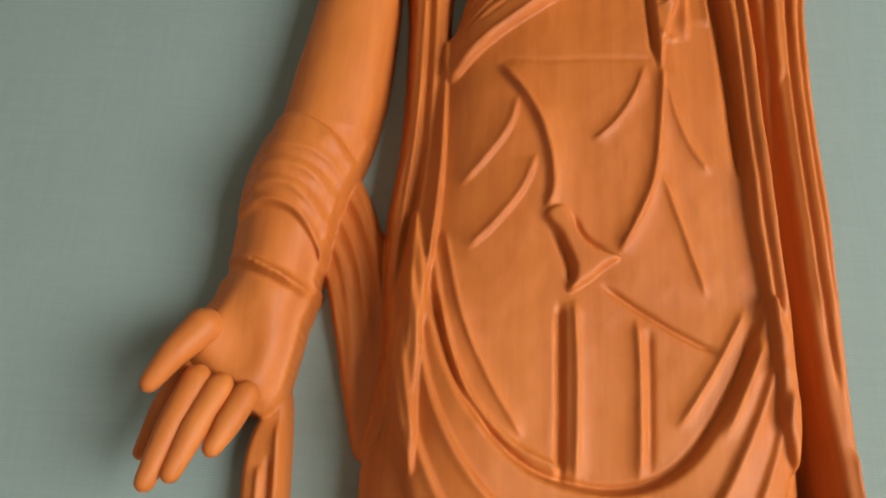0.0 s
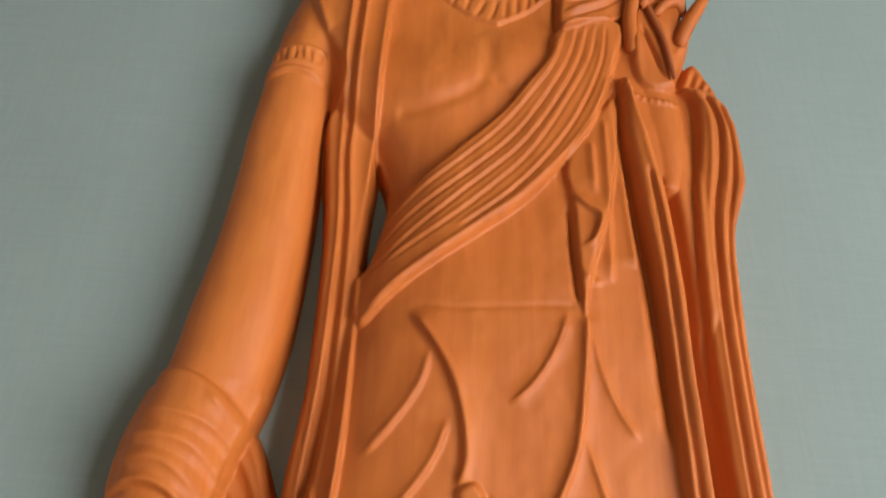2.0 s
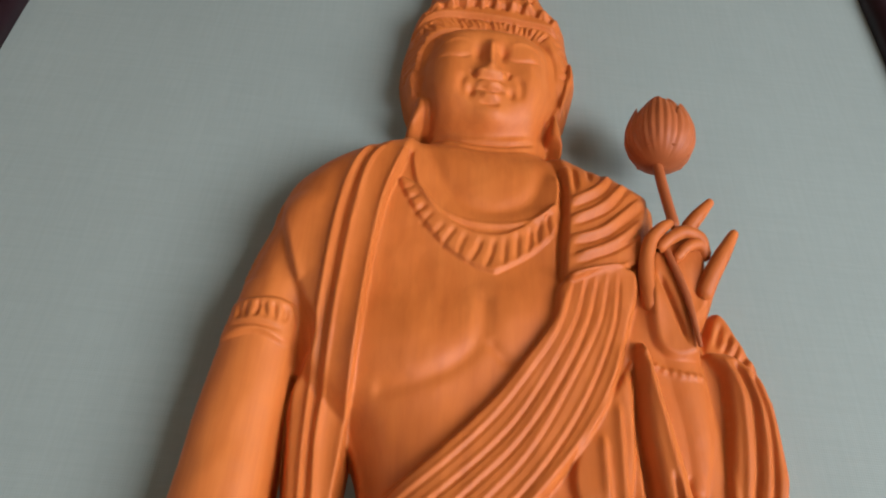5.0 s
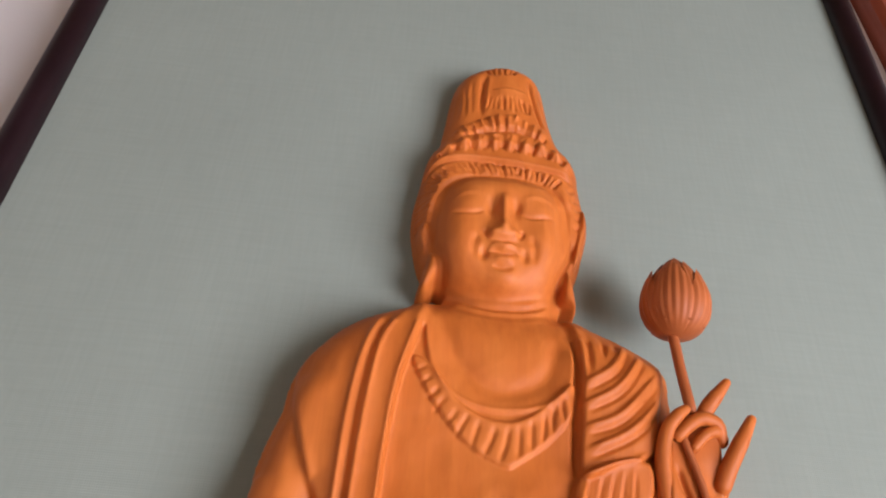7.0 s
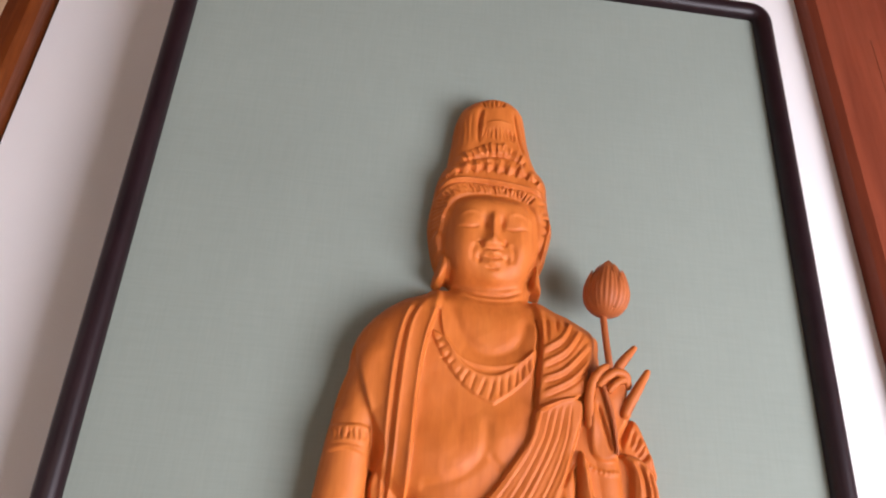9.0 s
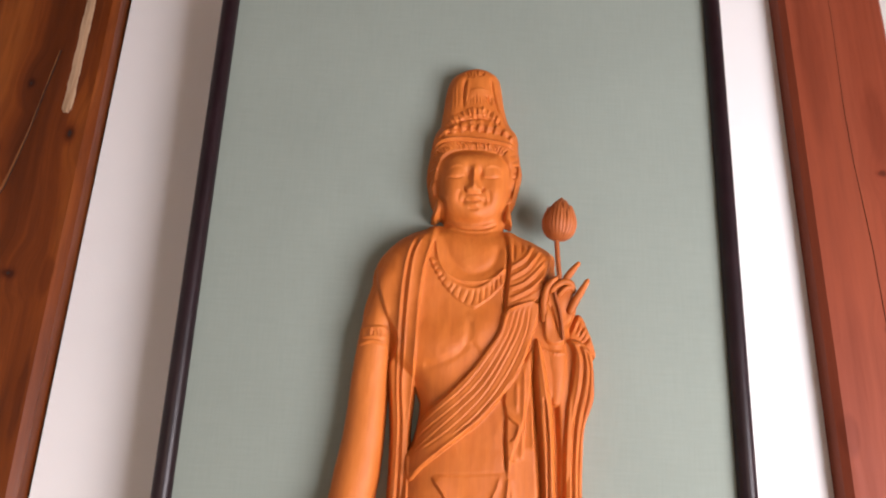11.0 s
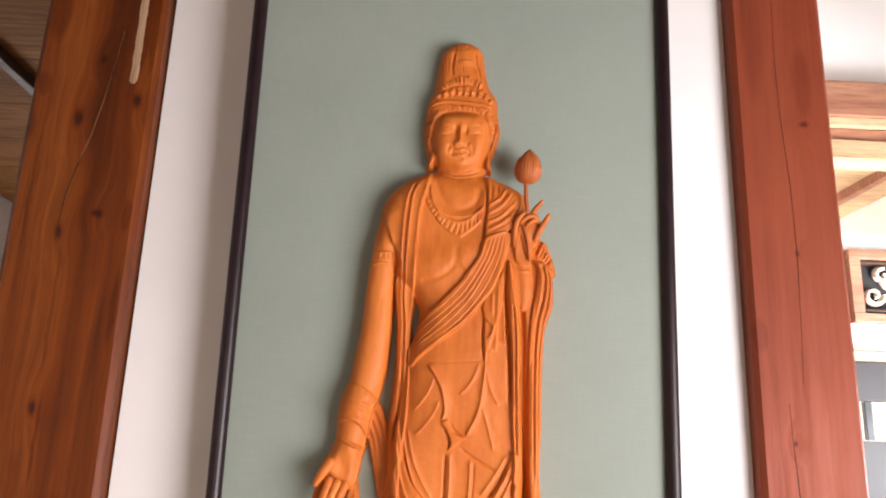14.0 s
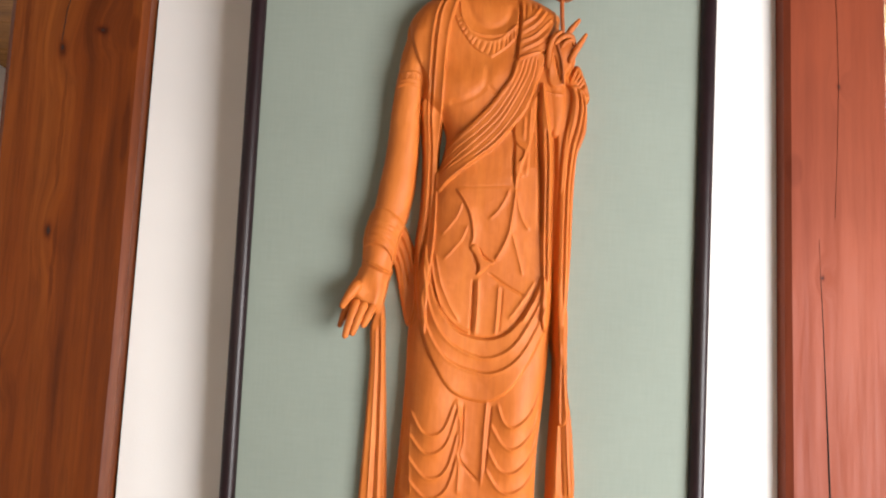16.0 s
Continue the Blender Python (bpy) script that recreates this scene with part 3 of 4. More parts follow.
# sash from the shoulder across to the waist
layer([(58, 1000), (48, 968), (31, 941), (16, 919), (-2, 898), (-23, 876), (-46, 855), (-60, 838), (-68, 806), (-76, 788), (-71, 758), (-52, 776), (-28, 797), (-3, 817), (24, 839), (45, 863), (64, 889), (82, 920), (95, 957), (106, 1012)], 7, 4.5, 0)
for way in ([(65, 1002), (53, 962), (35, 931), (13, 900), (-12, 873), (-36, 852), (-56, 834)], [(73, 1004), (63, 967), (43, 927), (20, 892), (-11, 860), (-44, 832), (-64, 812)], [(80, 1004), (71, 968), (52, 927), (27, 887), (-5, 853), (-40, 820), (-70, 792)], [(87, 1006), (80, 972), (62, 932), (35, 884), (6, 850), (-23, 823), (-58, 797)], [(94, 1008), (88, 968), (69, 920), (45, 880), (17, 846), (-15, 818)]):
    fold(way, 2.0, random.uniform(-2.4, -1.2), 0)
    fold([(x - 2.2, z + 1.8) for x, z in way], 3.0, random.uniform(0.7, 1.5), -1)
fold([(60, 996), (49, 966), (32, 939), (16, 917), (-2, 896), (-24, 874), (-47, 852)], 3.2, 1.8, 0)
fold([(93, 960), (80, 924), (62, 893), (43, 868), (22, 844), (-4, 822), (-29, 802), (-54, 781), (-68, 766)], 3.6, 2.2, 0)
layer([(58, 1128), (62, 1080), (60, 1039), (58, 998), (83, 1008), (110, 1020), (118, 1050), (128, 1085), (124, 1100), (101, 1112), (81, 1120)], 6.5, 4, 0)
fold([(67, 1117), (69, 1095), (68, 1069)], 4.5, -3.6, 0)
fold([(81, 1114), (81, 1100), (79, 1082)], 4, -3.2, 0)
fold([(91, 1109), (91, 1102), (89, 1093)], 4, -2.6, 0)
for way in ([(60, 1062), (84, 1079), (99, 1106)], [(60, 1047), (88, 1065), (110, 1098)], [(60, 1031), (88, 1045), (122, 1083)], [(60, 1015), (94, 1034), (120, 1062)]):
    fold(way, 4.5, 3.4, 1)
    fold([(x + 3, z - 5) for x, z in way], 3.4, -2.4, 0)
fold([(58, 998), (83, 1008), (110, 1020)], 4, 2.4, 1)
fold([(56, 1126), (60, 1080), (57, 1039), (55, 996)], 4, -3.5, 0)
# pleated cloth below the sash
layer([(58, 880), (59, 851), (59, 819), (61, 789), (64, 767), (69, 790), (79, 825), (90, 863), (100, 944), (87, 930)], 5, 4, 0)
fold([(97, 944), (97, 884), (98, 833), (99, 802)], 5, 3.6, 1)
fold([(86, 920), (85, 878), (84, 836), (82, 789)], 5, 3.6, 1)
fold([(75, 900), (75, 877), (75, 851)], 5, 3.6, 1)
fold([(57, 856), (68, 844), (77, 836), (72, 819), (63, 812)], 3.5, 4, -1)
fold([(62, 795), (71, 790), (79, 793)], 4, 2, -1)
fold([(59, 850), (59, 810), (61, 773)], 4, -4, 0)
# sleeve mass, raised forearm and palm
block([(150, 960), (157, 990), (168, 1006), (178, 1002), (186, 984), (193, 964), (196, 940), (170, 930)], 26, 9, 2.0)
comb([(164, 999), (176, 992), (186, 974)], [(158, 975), (166, 966), (172, 955)], 5, 3.0, -3.0)
block([(100, 955), (125, 966), (150, 968), (168, 966), (180, 958), (188, 948), (191, 930), (192, 905), (191, 878), (184, 858), (177, 835), (174, 800), (172, 750), (172, 675), (170, 600), (168, 511), (175, 414), (183, 367), (186, 302), (172, 267), (153, 301), (150, 377), (148, 466), (143, 495), (135, 566), (128, 657), (117, 772), (110, 839), (103, 900)], 38, 12, 2.2)
ridge(curve([(129, 880), (131, 850), (133, 800), (133, 760), (135, 700), (137, 635), (140, 560), (142, 480)]), 9, -10, 0)
ridge(curve([(98, 950), (99, 905), (103, 860), (107, 810), (110, 765), (113, 690)]), 9, -7, 0)
limb([(127, 962), (131, 930), (133, 900), (131, 872)], [21, 20, 14, 6], 47, 0.8)
bump((186, 962), 9, 8, 3)
bump((176, 975), 9, 8, 3)
block([(111, 1032), (124, 1050), (137, 1058), (153, 1056), (164, 1046), (163, 1017), (167, 1007), (160, 989), (150, 972), (149, 953), (127, 944), (109, 956), (105, 986)], 51, 12, 2.0)
bump((115, 993), 9, 22, 5)
bump((149, 998), 10, 18, -5)
fold([(121, 1015), (129, 988), (136, 960)], 3, -5, 0)
fold([(140, 961), (149, 974), (156, 988)], 3, 2.5, 0)
beads([(105, 952), (115, 945), (128, 941), (144, 942)], 9, 2.6, 2.5)
# scarf falling in two bands over that forearm
layer([(102, 956), (99, 907), (103, 866), (107, 815), (111, 770), (113, 673), (117, 608), (117, 549), (126, 520), (138, 550), (133, 658), (130, 720), (131, 771), (129, 810), (126, 857), (118, 904), (109, 952)], 9, 5, 0)
layer([(149, 962), (157, 946), (156, 915), (147, 864), (143, 816), (142, 773), (142, 714), (145, 577), (149, 511), (153, 374), (172, 380), (166, 511), (168, 600), (170, 675), (171, 779), (174, 835), (183, 858), (189, 880), (190, 905), (187, 935), (178, 952), (165, 964)], 8, 5, 0)
fold([(105, 950), (113, 895), (120, 840), (123, 780), (126, 700), (128, 600)], 4, 3.0, 1)
fold([(113, 880), (117, 828), (118, 769), (120, 690), (124, 590)], 3, -4.0, 0)
fold([(108, 860), (112, 810), (114, 750), (117, 660)], 3.4, 1.6, 0)
fold([(165, 956), (172, 929), (168, 890), (159, 850), (155, 807), (153, 760), (153, 680), (156, 560)], 2.8, -3.8, 0)
fold([(175, 949), (180, 918), (177, 884), (167, 840), (162, 790), (161, 715), (162, 600)], 2.8, -3.4, 0)
fold([(157, 958), (165, 935), (162, 895), (154, 850), (151, 800), (150, 720), (152, 600)], 4.2, 2.6, 0)
fold([(171, 953), (176, 925), (173, 888), (163, 845), (159, 800), (158, 715), (160, 600)], 3.6, 2.2, 0)
fold([(184, 935), (186, 905), (184, 880), (174, 848), (168, 800), (167, 715), (166, 600)], 3.6, 2.0, 0)
# end of that scarf beside the skirt
block([(149, 567), (169, 568), (173, 484), (175, 424), (184, 371), (191, 301), (194, 236), (185, 120), (140, 120), (145, 234), (145, 299), (148, 376), (150, 471)], 37, 11, 2.2)
fold([(159, 537), (163, 448), (171, 353), (181, 235)], 5, 4, 0)
fold([(154, 507), (156, 388), (157, 234)], 5, 3, 0)
fold([(169, 472), (179, 353), (188, 235)], 4, 3, 0)
fold([(159, 471), (162, 352), (170, 235)], 4, -3, 0)
# girdle line, cords and knot on the apron
fold([(-41, 770), (-15, 768), (17, 770), (50, 773), (59, 773)], 4, -0.8, 0)
fold([(-41, 766), (-27, 748), (-15, 727), (-8, 704), (-6, 680), (-11, 663)], 5.5, 5, -1)
fold([(-27, 744), (-33, 720), (-47, 698), (-63, 679)], 4, 3.2, 1)
fold([(-15, 704), (-24, 679), (-42, 654), (-58, 637)], 4, 3.2, 1)
fold([(54, 771), (46, 747), (32, 724), (17, 710)], 4, 3.4, 0)
fold([(65, 772), (62, 736), (56, 692), (46, 665), (32, 638)], 4.6, 5, 0)
fold([(67, 759), (72, 733), (82, 709), (93, 694)], 4, 2.6, 0)
fold([(60, 695), (70, 663), (78, 635), (84, 614)], 4, 3, 0)
layer([(-11, 662), (-1, 668), (7, 658), (16, 645), (33, 638), (25, 631), (16, 623), (3, 615), (5, 630), (-2, 648)], 5, 4, 0)  # knot
fold([(5, 664), (13, 649), (32, 637)], 3, -4.5, 0)
fold([(-8, 657), (3, 634), (5, 617)], 4, -4, 0)
fold([(20, 622), (46, 605), (69, 592), (90, 582)], 3.5, -3.5, 0)
fold([(-2, 610), (-2, 565), (-3, 505)], 4.5, -5, 0)
fold([(6, 612), (7, 565), (5, 506)], 5, 4, 0)
fold([(42, 602), (42, 565), (39, 508)], 4.6, 3.6, 0)
fold([(49, 598), (48, 560), (45, 512)], 4, -2.4, 0)
# apron hem hanging in swags
layer([(-88, 666), (-96, 627), (-99, 556), (-79, 487), (-38, 419), (4, 399), (42, 401), (76, 430), (109, 484), (131, 543), (125, 608), (114, 613), (97, 571), (69, 529), (40, 510), (5, 509), (-28, 521), (-59, 558), (-76, 604)], 6, 6, 0)
fold([(-77, 616), (-59, 558), (-28, 521), (5, 508), (40, 509), (69, 528), (97, 570), (116, 615)], 4, -4.5, 0)
fold([(-91, 633), (-74, 551), (-42, 500), (3, 476), (39, 475), (73, 497), (103, 545), (120, 584)], 6, 4, 1)
fold([(-97, 615), (-81, 528), (-46, 471), (5, 449), (43, 449), (80, 474), (111, 525), (125, 567)], 6, 3.6, 1)
fold([(-79, 651), (-63, 575), (-35, 533), (2, 514)], 5, 3, 1)
fold([(-71, 655), (-59, 601), (-42, 562), (-22, 530)], 4, 3, 0)
fold([(-73, 609), (-58, 561), (-43, 530)], 4, 3, 0)
fold([(107, 612), (86, 576), (60, 538)], 4.5, 3.6, 0)
fold([(115, 595), (100, 565), (83, 533)], 4.5, 3.6, 0)
# skirt folds over both legs
fold([(-103, 382), (-75, 341), (-43, 347), (-22, 400)], 5.5, 4.2, 1)
fold([(-104, 341), (-70, 307), (-36, 324), (-16, 391)], 5.5, 4.2, 1)
fold([(-103, 301), (-68, 266), (-34, 281), (-15, 351)], 5.5, 4.2, 1)
fold([(-104, 267), (-67, 233), (-33, 247), (-14, 311)], 5.5, 4.2, 1)
fold([(48, 400), (61, 366), (82, 358), (110, 384), (127, 427)], 5.5, 4.2, 1)
fold([(36, 365), (60, 328), (83, 321), (114, 351), (126, 398)], 5.5, 4.2, 1)
fold([(31, 327), (57, 285), (84, 281), (115, 314), (125, 363)], 5.5, 4.2, 1)
fold([(30, 290), (57, 251), (85, 247), (114, 273), (124, 323)], 5.5, 4.2, 1)
fold([(-21, 405), (-13, 351), (-13, 294), (-13, 237)], 5, 4, 0)
fold([(-9, 397), (-9, 334), (-11, 299), (22, 261)], 3, -4, 0)
fold([(31, 402), (28, 353), (26, 250)], 5, 4, 0)
fold([(39, 394), (36, 342), (32, 273)], 3, -3, 0)
fold([(-99, 358), (-98, 294), (-93, 232)], 4, 3, 0)
fold([(-109, 334), (-111, 282), (-113, 231)], 4, 3, 0)
# necklace
layer([(-56, 1072), (-41, 1043), (-18, 1016), (8, 1001), (18, 1004), (40, 1022), (57, 1044), (57, 1064), (40, 1048), (18, 1033), (-4, 1033), (-26, 1046), (-45, 1071)], 3.2, 3, 0)
comb([(-45, 1068), (-27, 1044), (-4, 1031), (18, 1032), (40, 1046), (55, 1062)], [(-55, 1063), (-38, 1032), (-16, 1012), (8, 1000), (37, 1019), (56, 1042)], 15, 3.2, -1.9)
fold([(-45, 1072), (-27, 1047), (-4, 1033), (18, 1033), (40, 1048), (56, 1065)], 3, 2.5, 0)
fold([(-46, 1118), (-47, 1092), (-38, 1061), (-15, 1043), (19, 1041), (46, 1052), (56, 1069), (58, 1100)], 4, 2.6, -1)
fold([(-38, 1116), (-24, 1075), (4, 1054), (36, 1066), (50, 1104)], 13, -2.4, 0)
# head: hair mass with a tall topknot, face, ears
block([(-54, 1164), (-63, 1196), (-66, 1224), (-62, 1256), (-59, 1278), (-55, 1292), (-48, 1305), (-46, 1319), (-43, 1344), (-40, 1370), (-33, 1390), (-21, 1402), (-6, 1410), (7, 1413), (21, 1411), (36, 1404), (46, 1392), (50, 1372), (54, 1346), (59, 1324), (65, 1309), (73, 1300), (78, 1286), (79, 1267), (82, 1246), (85, 1226), (80, 1201), (71, 1171), (52, 1147), (-36, 1145)], 34, 26, 2.2)
block([(-50, 1221), (-46, 1238), (-34, 1251), (-19, 1257), (3, 1259), (25, 1258), (43, 1255), (55, 1244), (62, 1228), (62, 1202), (60, 1179), (56, 1160), (48, 1144), (34, 1134), (17, 1129), (0, 1129), (-21, 1134), (-35, 1142), (-45, 1154), (-51, 1173), (-53, 1200)], 50, 34, 2.3)
fold([(-54, 1212), (-49, 1239), (-36, 1257), (-12, 1263), (17, 1264), (41, 1260), (57, 1249), (66, 1226)], 9, 4.5, 0)
blur(14, -90, 100, 1100, 1440)
# topknot: a middle panel between two smooth lobes
bump([(10, 1349)][0], 20, 40, 5)
fold([(-10, 1385), (-13, 1358), (-13, 1326)], 4, -3.4, 0)
fold([(30, 1388), (34, 1362), (39, 1340), (45, 1319)], 4, -4.2, 0)
fold([(-6, 1381), (-8, 1359), (-8, 1328)], 4, 1.8, 0)
comb([(-7, 1353), (11, 1356), (29, 1355)], [(-9, 1334), (10, 1333), (32, 1333)], 9, 2.6, -3.0)
comb([(-10, 1397), (4, 1401), (19, 1399)], [(-7, 1382), (4, 1382), (16, 1385)], 6, 2.6, -3.4)
fold([(-9, 1358), (11, 1362), (32, 1361)], 4, 1.8, 1)
# fan of petals over the flower band
comb([(-28, 1297), (-12, 1306), (4, 1310), (22, 1310), (38, 1303)], [(-37, 1311), (-18, 1322), (1, 1331), (23, 1331), (43, 1320)], 11, 3.6, 4.2)
comb([(-32, 1295), (-15, 1302), (4, 1307), (22, 1307), (41, 1300)], [(-41, 1306), (-22, 1317), (-4, 1328), (28, 1327), (48, 1313)], 10, 2.2, -2.4)
fold([(-41, 1295), (-19, 1305), (5, 1311), (27, 1311), (51, 1301)], 4, -2.4, 0)
beads([(-52, 1278), (-41, 1287), (-19, 1293), (7, 1295), (32, 1294), (53, 1290), (65, 1281)], 10, 5.5, 5.0)
beads([(-46, 1279), (-32, 1287), (-8, 1292), (17, 1293), (42, 1290), (60, 1282)], 9, 3.0, -4.0)
comb([(-54, 1273), (-30, 1283), (7, 1286), (43, 1284), (67, 1276)], [(-52, 1279), (-30, 1290), (7, 1296), (43, 1291), (64, 1283)], 20, 2.2, -2.0)
# diadem and the combed hair under it
fold([(-62, 1258), (-56, 1266), (-44, 1272), (-19, 1276), (10, 1275), (35, 1273), (55, 1270), (71, 1267)], 5.0, 5.0, 1)
fold([(-60, 1252), (-55, 1260), (-43, 1267), (-19, 1271), (10, 1270), (35, 1268), (55, 1266), (71, 1260)], 3.4, -3.4, 0)
comb([(-61, 1237), (-57, 1251), (-48, 1262), (-30, 1268), (-8, 1271), (17, 1271), (39, 1268), (57, 1262)], [(-47, 1234), (-45, 1242), (-38, 1249), (-26, 1255), (-8, 1257), (17, 1257), (35, 1254), (50, 1247)], 27, 2.6, -3.4)
comb([(-65, 1237), (-66, 1222), (-65, 1208), (-61, 1196)], [(-47, 1234), (-51, 1220), (-52, 1208), (-53, 1197)], 8, 2.8, -3.4)
comb([(64, 1247), (68, 1232), (66, 1212)], [(75, 1260), (80, 1239), (81, 1217)], 5, 3.0, -2.6)
fold([(-51, 1192), (-49, 1220), (-44, 1235), (-32, 1248), (-12, 1255), (17, 1256), (40, 1252), (54, 1241), (61, 1225), (62, 1198)], 3.4, -1.4, 0)
comb([(-39, 1356), (-28, 1375), (-14, 1386)], [(-42, 1319), (-32, 1322), (-16, 1328)], 5, 2.4, -1.3)
comb([(37, 1377), (43, 1365), (47, 1351)], [(48, 1328), (53, 1319), (56, 1311)], 4, 2.4, -1.5)
beads([(-25, 1294), (-11, 1300), (7, 1304), (25, 1302), (39, 1298)], 6, 6.0, 3.6)
comb([(-22, 1289), (-5, 1296), (17, 1298), (36, 1294)], [(-25, 1296), (-7, 1304), (19, 1306), (39, 1301)], 6, 2.4, -2.6)
comb([(-60, 1243), (-57, 1255), (-49, 1264)], [(-48, 1232), (-46, 1240), (-42, 1249)], 5, 2.6, -2.6)
fold([(-52, 1231), (-54, 1215), (-55, 1196)], 4, 2.6, 0)
# ears: rim above, long lobe below
block([(-62, 1197), (-58, 1206), (-51, 1205), (-48, 1193), (-50, 1181), (-54, 1175), (-59, 1182)], 32, 7, 2.2)
block([(-50, 1183), (-44, 1177), (-39, 1162), (-43, 1149), (-49, 1141), (-56, 1142), (-56, 1151), (-53, 1164)], 32, 7, 2.2)
block([(73, 1236), (80, 1237), (83, 1222), (80, 1205), (74, 1187), (68, 1170), (64, 1182), (68, 1206)], 33, 8, 2.2)
block([(61, 1176), (67, 1164), (70, 1139), (64, 1138), (55, 1144), (55, 1159)], 32, 7, 2.2)
fold([(-56, 1196), (-54, 1188), (-55, 1180)], 3, -3, 0)
fold([(75, 1225), (75, 1205), (71, 1188)], 3.4, -3, 0)
fold([(-48, 1193), (-47, 1178), (-40, 1167), (-37, 1153), (-37, 1140)], 4.5, -6, 0)
fold([(67, 1205), (64, 1186), (59, 1173), (53, 1160), (51, 1148)], 4.5, -5, 0)
# brows, closed eyes, nose, mouth, full cheeks
bump([(7, 1233)][0], 40, 22, 3)
fold([(-40, 1211), (-30, 1220), (-18, 1223), (-5, 1218)], 6, 1.5, 0)
fold([(19, 1218), (31, 1224), (44, 1224), (55, 1216)], 6, 1.5, 0)
bump([(-22, 1211)][0], 18, 10, 2.0)
bump([(36, 1213)][0], 18, 10, 2.0)
fold([(-37, 1204), (-30, 1202), (-18, 1202), (-6, 1207)], 2.8, -2.2, 0)
fold([(17, 1207), (27, 1203), (39, 1205), (52, 1210)], 2.8, -2.2, 0)
bump([(-3, 1209)][0], 5, 11, -5.0)
bump([(16, 1210)][0], 5, 10, -5.0)
fold([(6, 1227), (6, 1210), (6, 1193), (5, 1182)], 9, 6.5, 0)
bump([(5, 1183)][0], 10, 9, 8.0)
bump([(-3, 1182)][0], 5.0, 4.5, 3.6)
bump([(14, 1183)][0], 5.0, 4.5, 3.6)
fold([(-9, 1188), (-8, 1181), (-4, 1177)], 3.4, -3.6, 0)
fold([(21, 1189), (20, 1183), (16, 1179)], 3.4, -3.0, 0)
bump([(6, 1176)][0], 10, 3.5, -3.2)
bump([(6, 1168)][0], 18, 13, 3.4)
fold([(-6, 1169), (0, 1172), (6, 1170), (12, 1172), (18, 1170)], 4.0, 3.6, 0)
fold([(-8, 1165), (0, 1166), (6, 1165), (13, 1166), (21, 1165)], 2.4, -4.4, 0)
fold([(-3, 1160), (6, 1159), (16, 1161)], 4.6, 3.4, 0)
bump([(-9, 1164)][0], 4, 6, -4.5)
bump([(23, 1165)][0], 4, 6, -3.5)
fold([(-3, 1155), (6, 1153), (16, 1155)], 4, -2.6, 0)
bump([(7, 1144)][0], 17, 11, 5)
bump([(-29, 1179)][0], 22, 26, 4.5)
bump([(45, 1182)][0], 20, 26, 4.5)
fold([(-14, 1184), (-17, 1171), (-15, 1157)], 6, -2.2, 0)
fold([(27, 1186), (31, 1173), (29, 1158)], 6, -2.4, 0)
fold([(-30, 1138), (-11, 1128), (10, 1126), (30, 1129), (48, 1140)], 5, -3.2, 0)
fold([(-34, 1128), (-10, 1120), (10, 1119), (31, 1122), (52, 1131)], 6, -1.6, 0)
# free pieces: fingers, lotus stem and bud
tube([(-214, 562), (-223, 540), (-231, 516)], [7, 6.5, 4.5], [26, 28, 26])
tube([(-203, 556), (-211, 528), (-218, 500)], [8.5, 8, 5.5], [38, 46, 50])
tube([(-190, 552), (-199, 527), (-206, 505)], [8.5, 8, 5.5], [38, 46, 49])
tube([(-176, 549), (-182, 532), (-188, 519)], [8, 7.5, 5.5], [36, 42, 44])
tube([(-204, 586), (-216, 568), (-226, 551)], [11, 8.2, 5.6], [38, 45, 46])
tube([(153, 1003), (158, 1015), (167, 1031), (177, 1048)], [6, 6, 5.5, 3.5], [46, 50, 53, 54])
tube([(144, 1045), (149, 1055), (155, 1063), (164, 1074)], [5.5, 5.5, 5, 3.2], [46, 50, 53, 54])
tube([(114, 988), (113, 1014), (117, 1034), (125, 1045), (131, 1050)], [5.5, 5.5, 5, 4.5, 3.5], [48, 51, 54, 56, 56])
tube([(124, 1031), (132, 1039), (142, 1045), (153, 1043), (157, 1033)], [4, 4.5, 5, 5, 4.5], [54, 56, 55, 52, 47])
tube([(135, 1025), (142, 1033), (151, 1038), (158, 1035)], [3.5, 4, 4.5, 4], [52, 54, 52, 47])
lotus_start = len(extra_faces)
tube([(133, 1114), (134, 1083), (136, 1052)], [3.8, 3.8, 3.8], [47, 50, 53])
tube([(128, 1030), (137, 996), (141, 960)], [2.6, 2.6, 1.5], [53, 53, 53])
bud((135, 1109), (140, 1177), 25.2, 47)
lotus_end = len(extra_faces)

# chisel unevenness, then the mesh
soft = H.copy()
def unevenness(pitch, seed):
    """Smooth random swell over the whole relief."""
    r = np.random.default_rng(seed)
    a = r.uniform(-1, 1, (int((GZ1 - GZ0) / pitch) + 3, int((GX1 - GX0) / pitch) + 3))
    u, v = (gz - GZ0) / pitch, (gx - GX0) / pitch
    i, j = u.astype(int), v.astype(int)
    s, t = (u - i)[:, None], (v - j)[None, :]
    s, t = s * s * (3 - 2 * s), t * t * (3 - 2 * t)
    c = lambda p, q: a[np.ix_(i + p, j + q)]
    return (c(0, 0) * (1 - t) + c(0, 1) * t) * (1 - s) + (c(1, 0) * (1 - t) + c(1, 1) * t) * s


